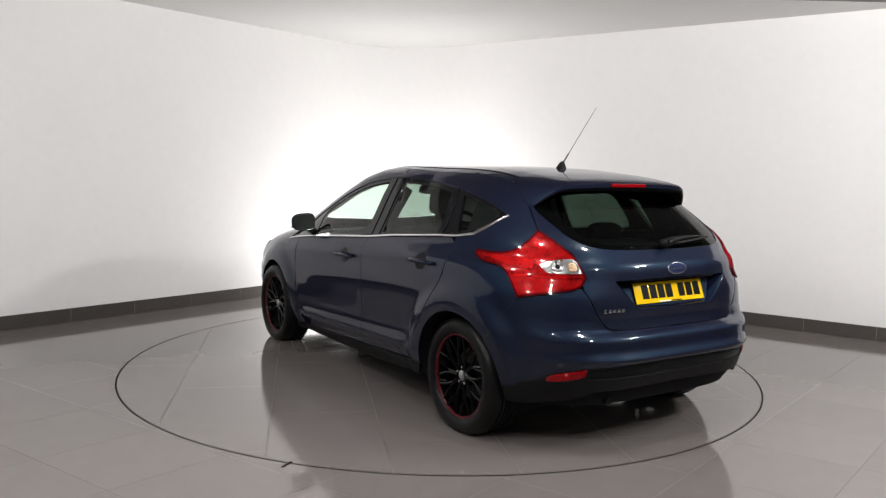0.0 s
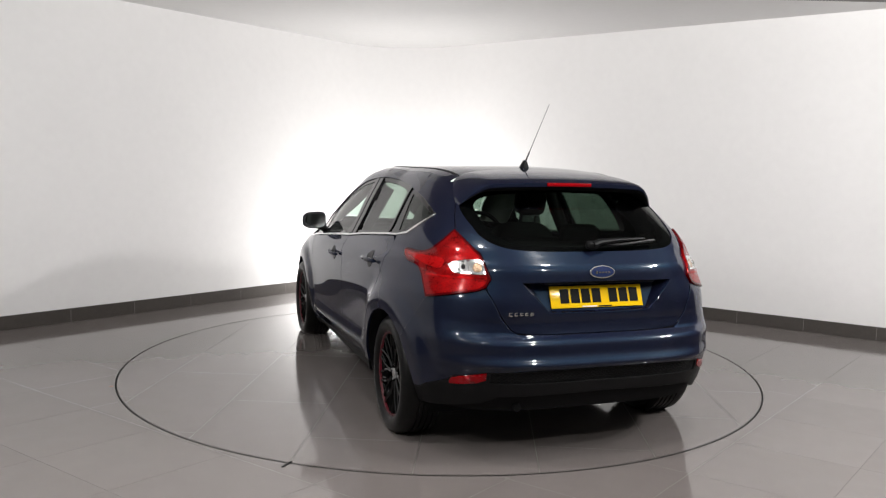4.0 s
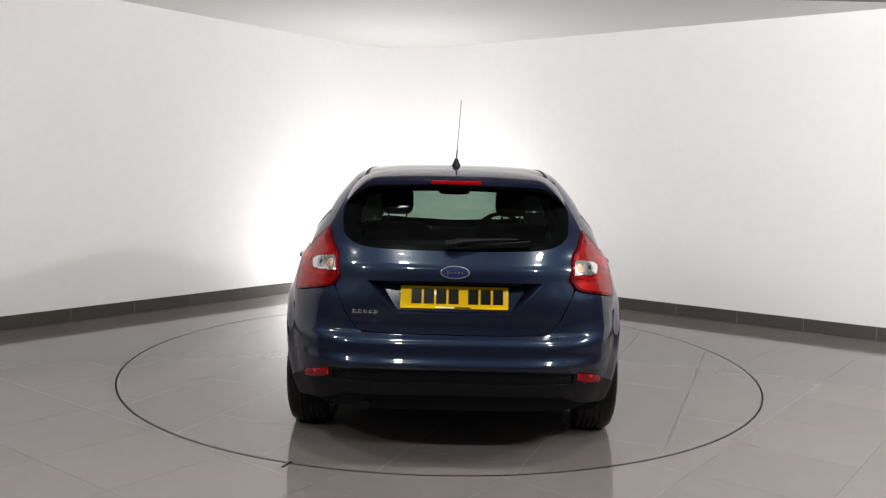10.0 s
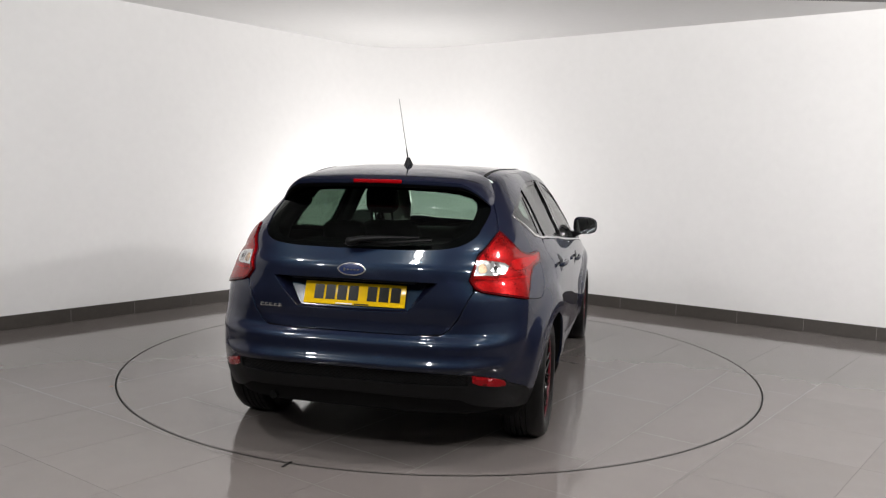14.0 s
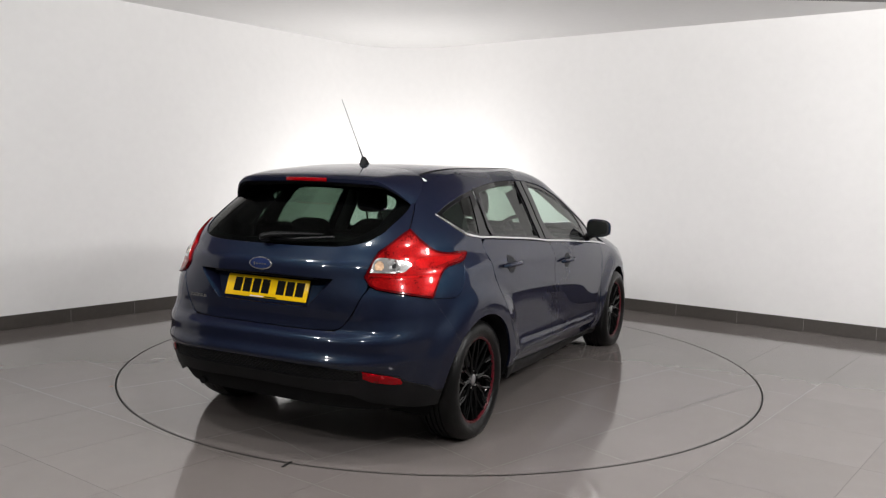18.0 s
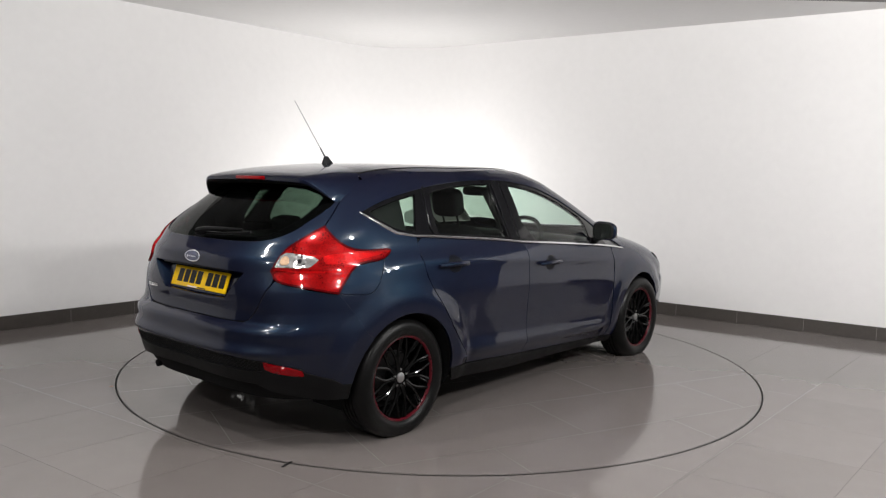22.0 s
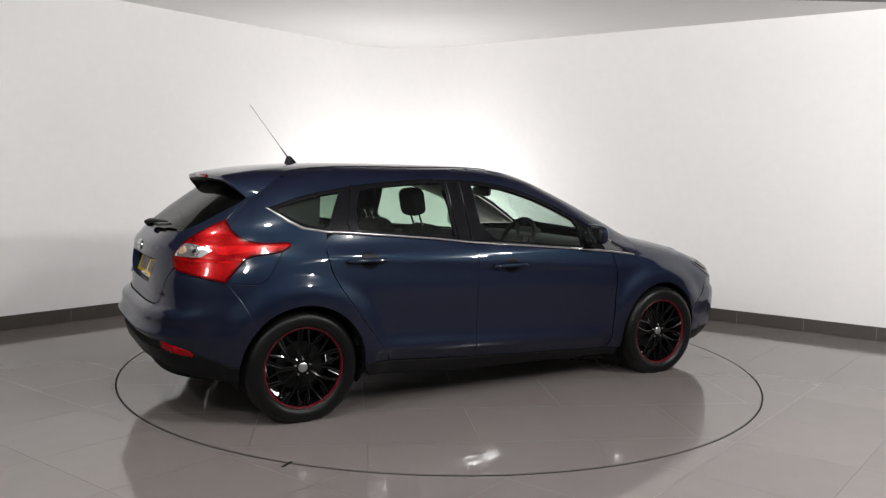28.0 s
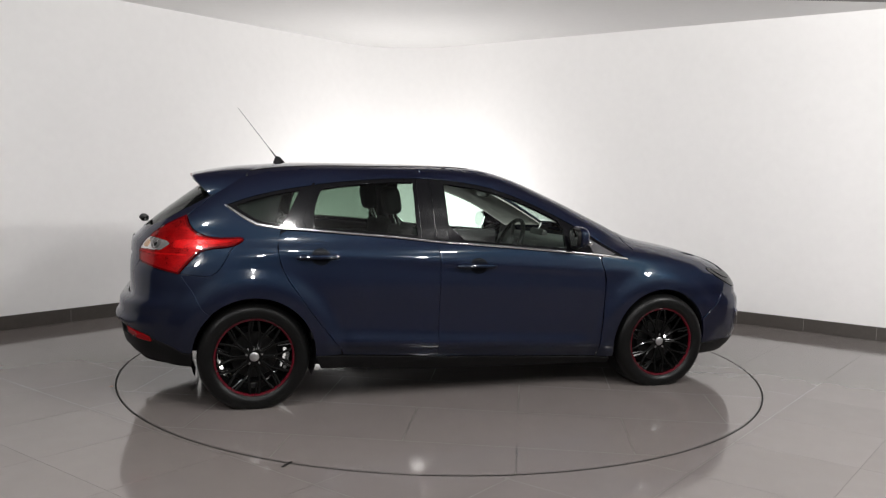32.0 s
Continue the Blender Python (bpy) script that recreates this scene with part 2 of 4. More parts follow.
def side_u(x, z):
    """u of the skin's point at x on the left side."""
    x, z = np.asarray(x, float), np.asarray(z, float)
    w, wf, n, m = skin_w(z), skin_wf(z), skin_n(z), skin_m(z)
    a = np.clip((XM - x) / (XM - skin_r(z)), 0, 1 - 1e-9)
    c = np.clip((x - XS) / (skin_f(z) - XS), 0, 1 - 1e-9)
    q1 = np.arctan2(w * (1 - a ** n) ** (1 / n), XM - x) / (np.pi / 2)
    q3 = np.arctan2(wf * (1 - c ** m) ** (1 / m), x - XS) / (np.pi / 2)
    return np.where(x < XM, U1 * q1, np.where(x > XS, U3 - (U3 - U2) * q3, U1 + (x - XM) / (XS - XM) * (U2 - U1)))


def tail_u(y, z):
    """u of the skin's point at y on the tail."""
    y, z = np.asarray(y, float), np.asarray(z, float)
    w, n = skin_w(z), skin_n(z)
    c = np.clip(np.abs(y) / w, 0, 1 - 1e-9)
    return U1 * np.sign(y) * np.arctan2(np.abs(y), (XM - skin_r(z)) * (1 - c ** n) ** (1 / n)) / (np.pi / 2)


def top_z(x, y):
    """Height of the skin over the plan's point x, y."""
    x, y = np.broadcast_arrays(np.asarray(x, float), np.abs(np.asarray(y, float)))
    lo, hi = np.full(x.shape, 0.5), np.full(x.shape, SKIN_Z[-1])
    for _ in range(26):
        z = (lo + hi) / 2
        n = np.where(x < XM, skin_n(z), skin_m(z))
        e = np.where(x < XM, np.clip((XM - x) / (XM - skin_r(z)), 0, 9), np.clip((x - XS) / (skin_f(z) - XS), 0, 9))
        k = e ** n + (y / (skin_w(z) + (skin_wf(z) - skin_w(z)) * np.clip((x - XM) / (XS - XM), 0, 1))) ** n
        lo, hi = np.where(k <= 1, z, lo), np.where(k <= 1, hi, z)
    return (lo + hi) / 2


# ---- mesh helpers ----
def bars(bm, size, at=(0, 0, 0), turn=None, bevel=0.0):
    """A box with rounded edges, added to bm."""
    m = Matrix.Translation(at) @ (turn or Matrix()) @ Matrix.Diagonal((*size, 1))
    made = bmesh.ops.create_cube(bm, size=1, matrix=m)
    if bevel:
        edges = {e for v in made["verts"] for e in v.link_edges}
        bmesh.ops.bevel(bm, geom=list(edges), offset=bevel, segments=2, profile=0.5, affect="EDGES")
    return bm


def part(name, bm, mat, parent, label="", smooth=True):
    """Links a bmesh as one mesh object under a thing or a part."""
    bmesh.ops.recalc_face_normals(bm, faces=bm.faces) if not bm.faces.layers.int.get("kept") else None
    return part_raw(name, bm, mat, parent, label, smooth)


def part_raw(name, bm, mat, parent, label="", smooth=True):
    me = bpy.data.meshes.new(name)
    if smooth:
        for f in bm.faces:
            f.smooth = True
        for e in bm.edges:
            if len(e.link_faces) == 2 and e.calc_face_angle(0) > 0.6:
                e.smooth = False
    bm.to_mesh(me)
    bm.free()
    me.materials.append(mat)
    ob = new(name, me)
    if parent:
        ob.parent = parent
    if label:
        tagged(ob, label)
    return ob


def lathe(bm, profile, steps=48, axis="Y", centre=(0, 0, 0), closed=False):
    """Turns a profile of (radius, along) round an axis."""
    rings = []
    for i in range(steps):
        a = 2 * math.pi * i / steps
        ring = []
        for r, h in profile:
            p = {"Y": (r * math.cos(a), h, r * math.sin(a)), "Z": (r * math.cos(a), r * math.sin(a), h), "X": (h, r * math.cos(a), r * math.sin(a))}[axis]
            ring.append(bm.verts.new(Vector(p) + Vector(centre)))
        rings.append(ring)
    n = len(profile)
    for i in range(steps):
        a, b = rings[i], rings[(i + 1) % steps]
        for j in range(n if closed else n - 1):
            k = (j + 1) % n
            bm.faces.new((a[j], a[k], b[k], b[j]))
    return bm


def tube(bm, pts, radius, sides=8, flat=1.0):
    """A round bar along a line of points."""
    rings, n = [], len(pts)
    for i, p in enumerate(pts):
        p = Vector(p)
        d = (Vector(pts[min(i + 1, n - 1)]) - Vector(pts[max(i - 1, 0)])).normalized()
        s = d.cross(Vector((0, 0, 1)))
        s = s.normalized() if s.length > 1e-4 else Vector((1, 0, 0))
        t = s.cross(d)
        r = radius[i] if isinstance(radius, (list, tuple)) else radius
        rings.append([bm.verts.new(p + r * (math.cos(2 * math.pi * k / sides) * s + flat * math.sin(2 * math.pi * k / sides) * t)) for k in range(sides)])
    for a, b in zip(rings, rings[1:]):
        for k in range(sides):
            bm.faces.new((a[k], a[(k + 1) % sides], b[(k + 1) % sides], b[k]))
    bm.faces.new(rings[0][::-1])
    bm.faces.new(rings[-1])
    return bm


def soften(pts, times=2, closed=True):
    """Cuts the corners of an outline; a doubled point stays sharp."""
    pts = [tuple(p) for p in pts]
    for _ in range(times):
        out = []
        n = len(pts)
        for i in range(n if closed else n - 1):
            a, b = pts[i], pts[(i + 1) % n]
            if a == b:
                out += [a, a]
                continue
            out.append(tuple(0.75 * p + 0.25 * q for p, q in zip(a, b)))
            out.append(tuple(0.25 * p + 0.75 * q for p, q in zip(a, b)))
        if not closed:
            out = [pts[0]] + out + [pts[-1]]
        pts = out
    return pts


def dense(pts, step=0.02, closed=True):
    out, n = [], len(pts)
    for i in range(n if closed else n - 1):
        a, b = np.array(pts[i], float), np.array(pts[(i + 1) % n], float)
        d = np.linalg.norm(b - a)
        if d < 1e-7:
            continue
        k = max(1, int(math.ceil(d / step)))
        out += [tuple(a + (b - a) * j / k) for j in range(k)]
    if not closed:
        out.append(tuple(pts[-1]))
    return out


def inside(poly, pts):
    p, q = np.asarray(poly, float), np.asarray(pts, float)
    x, y = q[:, 0][:, None], q[:, 1][:, None]
    x1, y1 = p[:, 0][None], p[:, 1][None]
    x2, y2 = np.roll(p[:, 0], -1)[None], np.roll(p[:, 1], -1)[None]
    cross = ((y1 > y) != (y2 > y)) & (x < (x2 - x1) * (y - y1) / np.where(y2 == y1, 1e-12, y2 - y1) + x1)
    return cross.sum(1) % 2 == 1


def inset(poly, d):
    """Moves a closed outline inwards by d (outwards where d is negative)."""
    p = np.asarray(poly, float)
    area = np.sum(p[:, 0] * np.roll(p[:, 1], -1) - np.roll(p[:, 0], -1) * p[:, 1])
    t = np.roll(p, -1, 0) - np.roll(p, 1, 0)
    t /= np.maximum(np.linalg.norm(t, axis=1, keepdims=True), 1e-9)
    return p + d * np.sign(area) * np.stack([-t[:, 1], t[:, 0]], 1)


def fill(outline, holes=(), step=0.035):
    """Triangles over an outline less its holes, with points in between."""
    loops = [np.asarray(outline, float)] + [np.asarray(h, float) for h in holes]
    verts, edges = [], []
    for lp in loops:
        s = len(verts)
        verts += [Vector(p) for p in lp]
        edges += [(s + i, s + (i + 1) % len(lp)) for i in range(len(lp))]
    lo, hi = loops[0].min(0), loops[0].max(0)
    gx, gy = np.arange(lo[0] + step / 2, hi[0], step), np.arange(lo[1] + step / 2, hi[1], step)
    if len(gx) and len(gy):
        g = np.stack(np.meshgrid(gx, gy), -1).reshape(-1, 2)
        g[:, 0] += np.where((np.round((g[:, 1] - lo[1]) / step) % 2) > 0.5, step * 0.25, -step * 0.25)
        keep = inside(loops[0], g)
        for h in loops[1:]:
            keep &= ~inside(h, g)
        g = g[keep]
        a = np.concatenate(loops)
        d = np.concatenate([np.roll(lp, -1, 0) - lp for lp in loops])
        long = np.maximum(np.sum(d * d, 1), 1e-12)
        far = np.ones(len(g), bool)
        for i, p in enumerate(g):
            t = np.clip(np.sum((p - a) * d, 1) / long, 0, 1)
            far[i] = np.min(np.sum((a + d * t[:, None] - p) ** 2, 1)) > (0.35 * step) ** 2
        verts += [Vector(p) for p in (g[far] if len(g) else [])]
    from mathutils.geometry import delaunay_2d_cdt
    out_v, _, out_f, *_ = delaunay_2d_cdt(verts, edges, [], 0, 1e-5)
    v = np.array([tuple(p) for p in out_v])
    f = np.array([t for t in out_f if len(t) == 3])
    c = v[f].mean(1)
    keep = inside(loops[0], c)
    for h in loops[1:]:
        keep &= ~inside(h, c)
    return v, f[keep]


def formed(place, outline, holes=(), step=0.035, off=0.0, deep=0.012, edge=0.0018):
    """A bmesh of a sheet cut to an outline and laid on a surface: place(a, b) gives its points. Its rim is turned inwards."""
    v, f = fill(outline, holes, step)
    a, b, h = v[:, 0], v[:, 1], 1e-3
    pts = place(a, b)
    nor = np.cross(place(a + h, b) - place(a - h, b), place(a, b + h) - place(a, b - h))
    nor /= np.maximum(np.linalg.norm(nor, axis=1, keepdims=True), 1e-12)
    outward = np.sum(nor * (pts - np.array([-0.2, 0, 0.65])), 1)
    if np.median(outward) < 0:
        nor, f = -nor, f[:, ::-1]
    pts = pts + nor * off
    bm = bmesh.new()
    used = np.unique(f)
    vs = {i: bm.verts.new(pts[i]) for i in used}
    for t in f:
        try:
            bm.faces.new([vs[i] for i in t])
        except ValueError:
            pass
    if deep:
        rim = [e for e in bm.edges if len(e.link_faces) == 1]
        index = {vert: i for i, vert in vs.items()}
        out, loops = {}, []
        for e in rim:
            lp = e.link_loops[0]
            p, q = lp.vert, lp.link_loop_next.vert
            side = (q.co - p.co).cross(Vector(nor[index[p]])).normalized()
            out[p], out[q] = out.get(p, Vector()) + side, out.get(q, Vector()) + side
            loops.append((p, q))
            e.smooth = False
        r = min(edge, deep * 0.4)
        rings = {}
        for vert, side in out.items():
            base, n = vert.co.copy(), Vector(nor[index[vert]])
            side = side.normalized()
            vert.co = base - side * r
            rings[vert] = [vert] + [bm.verts.new(base - side * (r * a) - n * d) for a, d in ((0.45, 0.25 * r), (0.1, 0.6 * r), (0.0, r), (0.0, deep))]
        for p, q in loops:
            for k in range(4):
                try:
                    bm.faces.new((rings[q][k], rings[p][k], rings[p][k + 1], rings[q][k + 1]))
                except ValueError:
                    pass
    bm.faces.layers.int.new("kept")
    return bm


def wrap(sign):
    return lambda u, z: skin(u * sign, z)


def top(x, y):
    return np.stack([x, y, top_z(x, y)], -1)


def side_line(pts, step=0.02, closed=True, soft=1):
    """An outline of (x, z) on the car's side as (u, z)."""
    q = np.array(dense(soften(pts, soft, closed), step, closed))
    return np.stack([side_u(q[:, 0], q[:, 1]), q[:, 1]], 1)


def plan_uz(pts, step=0.03):
    """Points (x, y) of the plan as (u, z) of the skin, where they lie on its upper part."""
    q = np.array(dense(pts, step, False))
    z = top_z(q[:, 0], q[:, 1])
    x, y = q[:, 0], q[:, 1]
    back = U1 * np.arctan2(y, XM - x) / (np.pi / 2)
    front = U3 - (U3 - U2) * np.arctan2(y, x - XS) / (np.pi / 2)
    u = np.where(x < XM, back, np.where(x > XS, front, U1 + (x - XM) / (XS - XM) * (U2 - U1)))
    return np.stack([u, z], 1)


def circle(x, z, r, n=56):
    return [(x + r * math.cos(2 * math.pi * i / n), z + r * math.sin(2 * math.pi * i / n)) for i in range(n)]


def ellipse(u, z, a, b, n=40):
    return [(u + a * math.cos(2 * math.pi * i / n), z + b * math.sin(2 * math.pi * i / n)) for i in range(n)]


# ---- the car ----
def build_car():
    car = new("hatchback_car")
    tagged(car, "dark metallic blue five-door hatchback with black wheels standing on the turntable", "car")
    belt = [(1.08, 0.864), (0.9, 0.888), (0.67, 0.911), (0.236, 0.946), (-0.23, 0.980), (-0.49, 1.008), (-1.03, 1.050), (-1.171, 1.058)]
    kick = [(-1.306, 1.079), (-1.378, 1.119), (-1.479, 1.188)]
    over = [(-1.479, 1.188), (-1.342, 1.238), (-1.179, 1.279), (-1.015, 1.306), (-0.874, 1.328), (-0.656, 1.350), (-0.473, 1.362), (-0.289, 1.366),
            (-0.105, 1.355), (0.127, 1.325), (0.322, 1.267), (0.513, 1.187), (0.698, 1.095), (0.80, 1.036), (0.93, 0.962), (1.05, 0.886), (1.062, 0.874)]
    opening = side_line(belt[1:] + kick + over[:1] + over, soft=1)
    lamp_uz = [(0.490, 0.905), (0.490, 0.905), (0.506, 0.945), (0.530, 1.005), (0.545, 1.022), (0.629, 1.092), (0.676, 1.122), (0.676, 1.122), (0.743, 1.056), (0.808, 1.014), (0.882, 1.000), (0.96, 1.003),
               (1.010, 1.004), (1.022, 0.985), (0.975, 0.948), (0.875, 0.940), (0.833, 0.915), (0.808, 0.862), (0.780, 0.797), (0.780, 0.797), (0.70, 0.815), (0.60, 0.836), (0.52, 0.853)]
    lamp_line = np.array(dense(soften(lamp_uz, 1), 0.012))
    arch = {x: side_line(circle(x + (-0.003 if x < 0 else 0.020), 0.310, 0.354 if x < 0 else 0.348), 0.02, soft=0) for x in (-1.322, 1.325)}
    ditch = [(-1.34, 0.50), (-0.9, 0.507), (-0.3, 0.506), (0.15, 0.468)]
    pillar = [(0.15, 0.468), (0.5, 0.48), (0.85, 0.548), (1.113, 0.637)]
    rear_edge = [(-1.18, 1.045), (-1.193, 0.948), (-1.177, 0.85), (-1.134, 0.764), (-1.074, 0.678), (-0.987, 0.549), (-0.821, 0.341), (-0.805, 0.302)]
    mid_edge = [(-0.220, 0.967), (-0.213, 0.807), (-0.218, 0.519), (-0.217, 0.266)]
    front_edge = [(0.875, 0.876), (0.879, 0.862), (0.918, 0.733), (0.905, 0.488), (0.884, 0.212)]

    def sheet(name, line, mat, sign=1, holes=(), off=0.0, deep=0.014, gap=0.0025, step=0.04, parent=car, label="", place=None, edge=0.0018):
        bm = formed(place or wrap(sign), inset(line, gap), [inset(h, -gap) for h in holes], step, off, deep, edge)
        return part(name, bm, mat, parent, label)

    for sign in (1, -1):
        # side frame with C-pillar and cant rail
        line = np.concatenate([plan_uz([(-1.34, 0.545), (-0.9, 0.556), (-0.3, 0.556), (0.15, 0.520), (0.42, 0.480), (0.5, 0.480)] + pillar[2:]), side_line([(1.112, 0.868), (1.086, 0.857)], closed=False, soft=0),
                               side_line([(x, z - 0.009) for x, z in belt[1:]], closed=False, soft=0),
                               side_line(rear_edge[1:-1] + [(-0.815, 0.305), (-0.97, 0.305)], closed=False, soft=0),
                               side_line([(-1.486, 0.496), (-1.612, 0.594), (-1.746, 0.80)], closed=False, soft=0),
                               np.array([(0.70, 0.95), (0.675, 1.118), (0.6975, 1.19), (0.7105, 1.246), (0.735, 1.30), (0.735, 1.345)])])
        line = np.array(dense(line, 0.03))
        cuts = [opening, arch[-1.322], lamp_line]
        if sign < 0:
            flap = np.array(dense(soften([(0.775, 0.800), (0.775, 0.800), (0.88, 0.784), (0.925, 0.788), (0.955, 0.82), (0.972, 0.87), (0.985, 0.93), (0.985, 0.99), (0.985, 0.99), (0.80, 0.99), (0.80, 0.99)], 1), 0.015))
            cuts.append(flap)
            sheet("fuel_flap", flap, PAINT, sign, [lamp_line], gap=0.0008)
        sheet("side_frame", line, PAINT, sign, cuts, step=0.022, gap=0.0012)
        rail = dense([(-1.345, 0.50), (-0.9, 0.507), (-0.3, 0.506), (0.15, 0.468), (0.42, 0.484), (0.15, 0.527), (-0.3, 0.563), (-0.9, 0.563), (-1.345, 0.552)], 0.03)
        part("cant_rail", formed(lambda a, b, s=sign: top(a, s * b), np.array(rail), (), 0.03, 0.0006, 0.0), PAINT, car)
        # doors below the belt
        line = side_line([(x, z - 0.009) for x, z in belt[4:]] + rear_edge[1:-1] + [rear_edge[-1]] * 2 + [mid_edge[-1]] * 2 + mid_edge[::-1][1:], soft=1)
        door = sheet("rear_door", line, PAINT, sign, step=0.022, gap=0.0014, holes=[arch[-1.322]])
        handle(door, sign, -0.955, 0.897)
        line = side_line([(0.880, 0.881)] * 2 + [(x, z - 0.009) for x, z in belt[2:5]] + mid_edge + [mid_edge[-1]] + [front_edge[-1]] * 2 + front_edge[-2:0:-1], soft=1)
        door = sheet("front_door", line, PAINT, sign, step=0.022, gap=0.0014, holes=[arch[1.325]])
        handle(door, sign, 0.022, 0.833)
        # front wing
        lamp_f = np.array(dense(soften([(4.27, 0.80), (4.40, 0.752), (4.56, 0.70), (4.55, 0.645), (4.40, 0.625), (4.31, 0.69)], 2), 0.02))
        line = np.concatenate([side_line([(1.085, 0.858), (0.90, 0.883)] + [(x + 0.002, z) for x, z in front_edge[1:]] + [(0.98, 0.205)], closed=False, soft=0),
                               np.array([(4.178, 0.25), (4.218, 0.45), (4.298, 0.60), (4.325, 0.69), (4.31, 0.80)]), plan_uz([(1.62, 0.645), (1.4, 0.665), (1.12, 0.638)])])
        sheet("front_wing", np.array(dense(line, 0.03)), PAINT, sign, [arch[1.325], lamp_f], step=0.022, gap=0.0008)
        head = sheet("headlamp", lamp_f, GLOSSBLACK, sign, off=0.002, deep=0.05)
        sheet("lens", np.array(dense(soften([(4.30, 0.785), (4.38, 0.752), (4.40, 0.70), (4.33, 0.715)], 2), 0.02)), SMOKED, sign, off=0.006, deep=0.004, gap=0, parent=head)
        # sill
        line = side_line([(-0.80, 0.299), (-0.217, 0.263), (0.885, 0.209), (0.99, 0.20), (0.99, 0.155), (-0.3, 0.175), (-0.94, 0.225), (-0.98, 0.31)], soft=0)
        sheet("side_skirt", line, BLACK, sign, [arch[-1.322], arch[1.325]], off=0.004)
        # windows
        frame_holes = [side_line([(-0.135, 0.992), (-0.14, 1.342), (-0.14, 1.342), (0.127, 1.307), (0.322, 1.249), (0.513, 1.170), (0.66, 1.095), (0.655, 0.935), (0.655, 0.935), (0.236, 0.965)], soft=1),
                       side_line([(-0.335, 1.012), (-0.335, 1.012), (-0.332, 1.347), (-0.332, 1.347), (-0.473, 1.346), (-0.656, 1.334), (-0.90, 1.305), (-0.93, 1.28), (-0.975, 1.16), (-0.975, 1.065), (-0.97, 1.06), (-0.49, 1.025)], soft=1),
                       side_line([(0.825, 0.905), (0.825, 0.905), (0.81, 1.018), (0.81, 1.018), (0.93, 0.948), (1.045, 0.880)], soft=1),
                       side_line([(-1.04, 1.288), (-1.04, 1.288), (-1.155, 1.075), (-1.155, 1.075), (-1.29, 1.095), (-1.37, 1.138), (-1.445, 1.19), (-1.342, 1.224), (-1.179, 1.266)], soft=1)]
        sheet("window_surround", opening, GLOSSBLACK, sign, frame_holes, off=-0.006, deep=0.02, gap=-0.006)
        for name, line, mat in zip(("front_door_window", "rear_door_window", "front_quarter_window", "quarter_window"), frame_holes, (CLEAR, PRIVACY, QUARTER, PRIVACY)):
            pane = sheet(name, line, mat, sign, off=-0.010, deep=0, gap=-0.004, step=0.08)
            pane.visible_shadow = False
        for x in (-0.28, -0.185):
            line = side_line([(x - 0.04, 0.99), (x - 0.042, 1.362), (x + 0.036, 1.36), (x + 0.040, 0.985)], soft=0)
            sheet("pillar_trim", line, GLOSSBLACK, sign, off=0.001, deep=0.008, gap=0.002)
        line = side_line([(-0.952, 1.325), (-0.968, 1.325), (-1.035, 1.10), (-1.02, 1.058), (-1.0, 1.058), (-0.99, 1.15)], soft=0)
        sheet("pillar_trim", line, GLOSSBLACK, sign, off=0.001, deep=0.008, gap=0)
        line = side_line([(-1.17, 1.0), (-1.20, 1.10), (-1.15, 1.285), (-1.36, 1.245), (-1.49, 1.20), (-1.62, 1.10), (-1.55, 1.0)], soft=0)
        sheet("quarter_lining", line, TRIM, sign, off=-0.035, deep=0, gap=0, step=0.06)
        line = np.concatenate([plan_uz(pillar), side_line([(0.83, 0.99), (0.66, 1.095), (0.513, 1.170), (0.322, 1.249), (0.127, 1.307), (0.02, 1.325)], closed=False, soft=0)])
        sheet("pillar_lining", np.array(dense(line, 0.03)), HEADLINE, sign, off=-0.024, deep=0.012, gap=0, label="pale grey lining of the windscreen pillar")
        # bright strip under the windows
        low = [(1.085, 0.858)] + [(x, z - 0.0065) for x, z in belt[1:]] + [(-1.311, 1.072), (-1.384, 1.112), (-1.487, 1.185)]
        high = [(-1.480, 1.194), (-1.372, 1.126), (-1.300, 1.087)] + [(x, z + 0.0065) for x, z in belt[:0:-1]] + [(1.08, 0.869)]
        sheet("belt_moulding", side_line(low + high, soft=0), CHROME, sign, off=0.006, deep=0.014, gap=0, edge=0.0055, label="bright chrome strip under the windows")
        # tail lamp
        def dome(u, z, s=sign):
            rise = 0.010 * np.clip(1 - ((u - 0.70) / 0.28) ** 2 - ((z - 0.945) / 0.17) ** 2, 0, 1)
            return skin(u * s, z) + rise[..., None] * np.array([-0.75, 0.66 * s, 0])
        lens = sheet("tail_lamp", lamp_line, REDLENS, sign, place=dome, off=0.008, deep=0.05, gap=0.0005, step=0.011, label="red tail lamp with a clear inset")
        clear = np.array(dense(soften([(0.508, 0.925), (0.508, 0.925), (0.528, 0.992), (0.572, 0.991), (0.690, 0.968), (0.660, 0.930), (0.637, 0.920)], 1), 0.01))
        sheet("clear_lens", clear, CLEARLENS, sign, place=dome, off=0.0095, deep=0.004, gap=0, step=0.015, parent=lens, label="clear lens of the reversing lamp")
        facets = [(AMBER, [(0.530, 0.974), (0.562, 0.974), (0.567, 0.936), (0.526, 0.934)]), (FACET, [(0.580, 0.978), (0.634, 0.974), (0.630, 0.930), (0.582, 0.931)])]
        for mat, shape in facets:
            sheet("indicator" if mat is AMBER else "reflector_bowl", np.array(dense(soften(shape, 1), 0.006)), mat, sign, place=dome, off=0.0108, deep=0.003, gap=0, step=0.01, parent=lens, label="amber indicator behind the lens" if mat is AMBER else "")
        sheet("bulb", np.array(ellipse(0.606, 0.953, 0.009, 0.011, 20)), SMOKED, sign, place=dome, off=0.0125, deep=0.004, gap=0, step=0.01, parent=lens, label="dark bulb in its bowl")
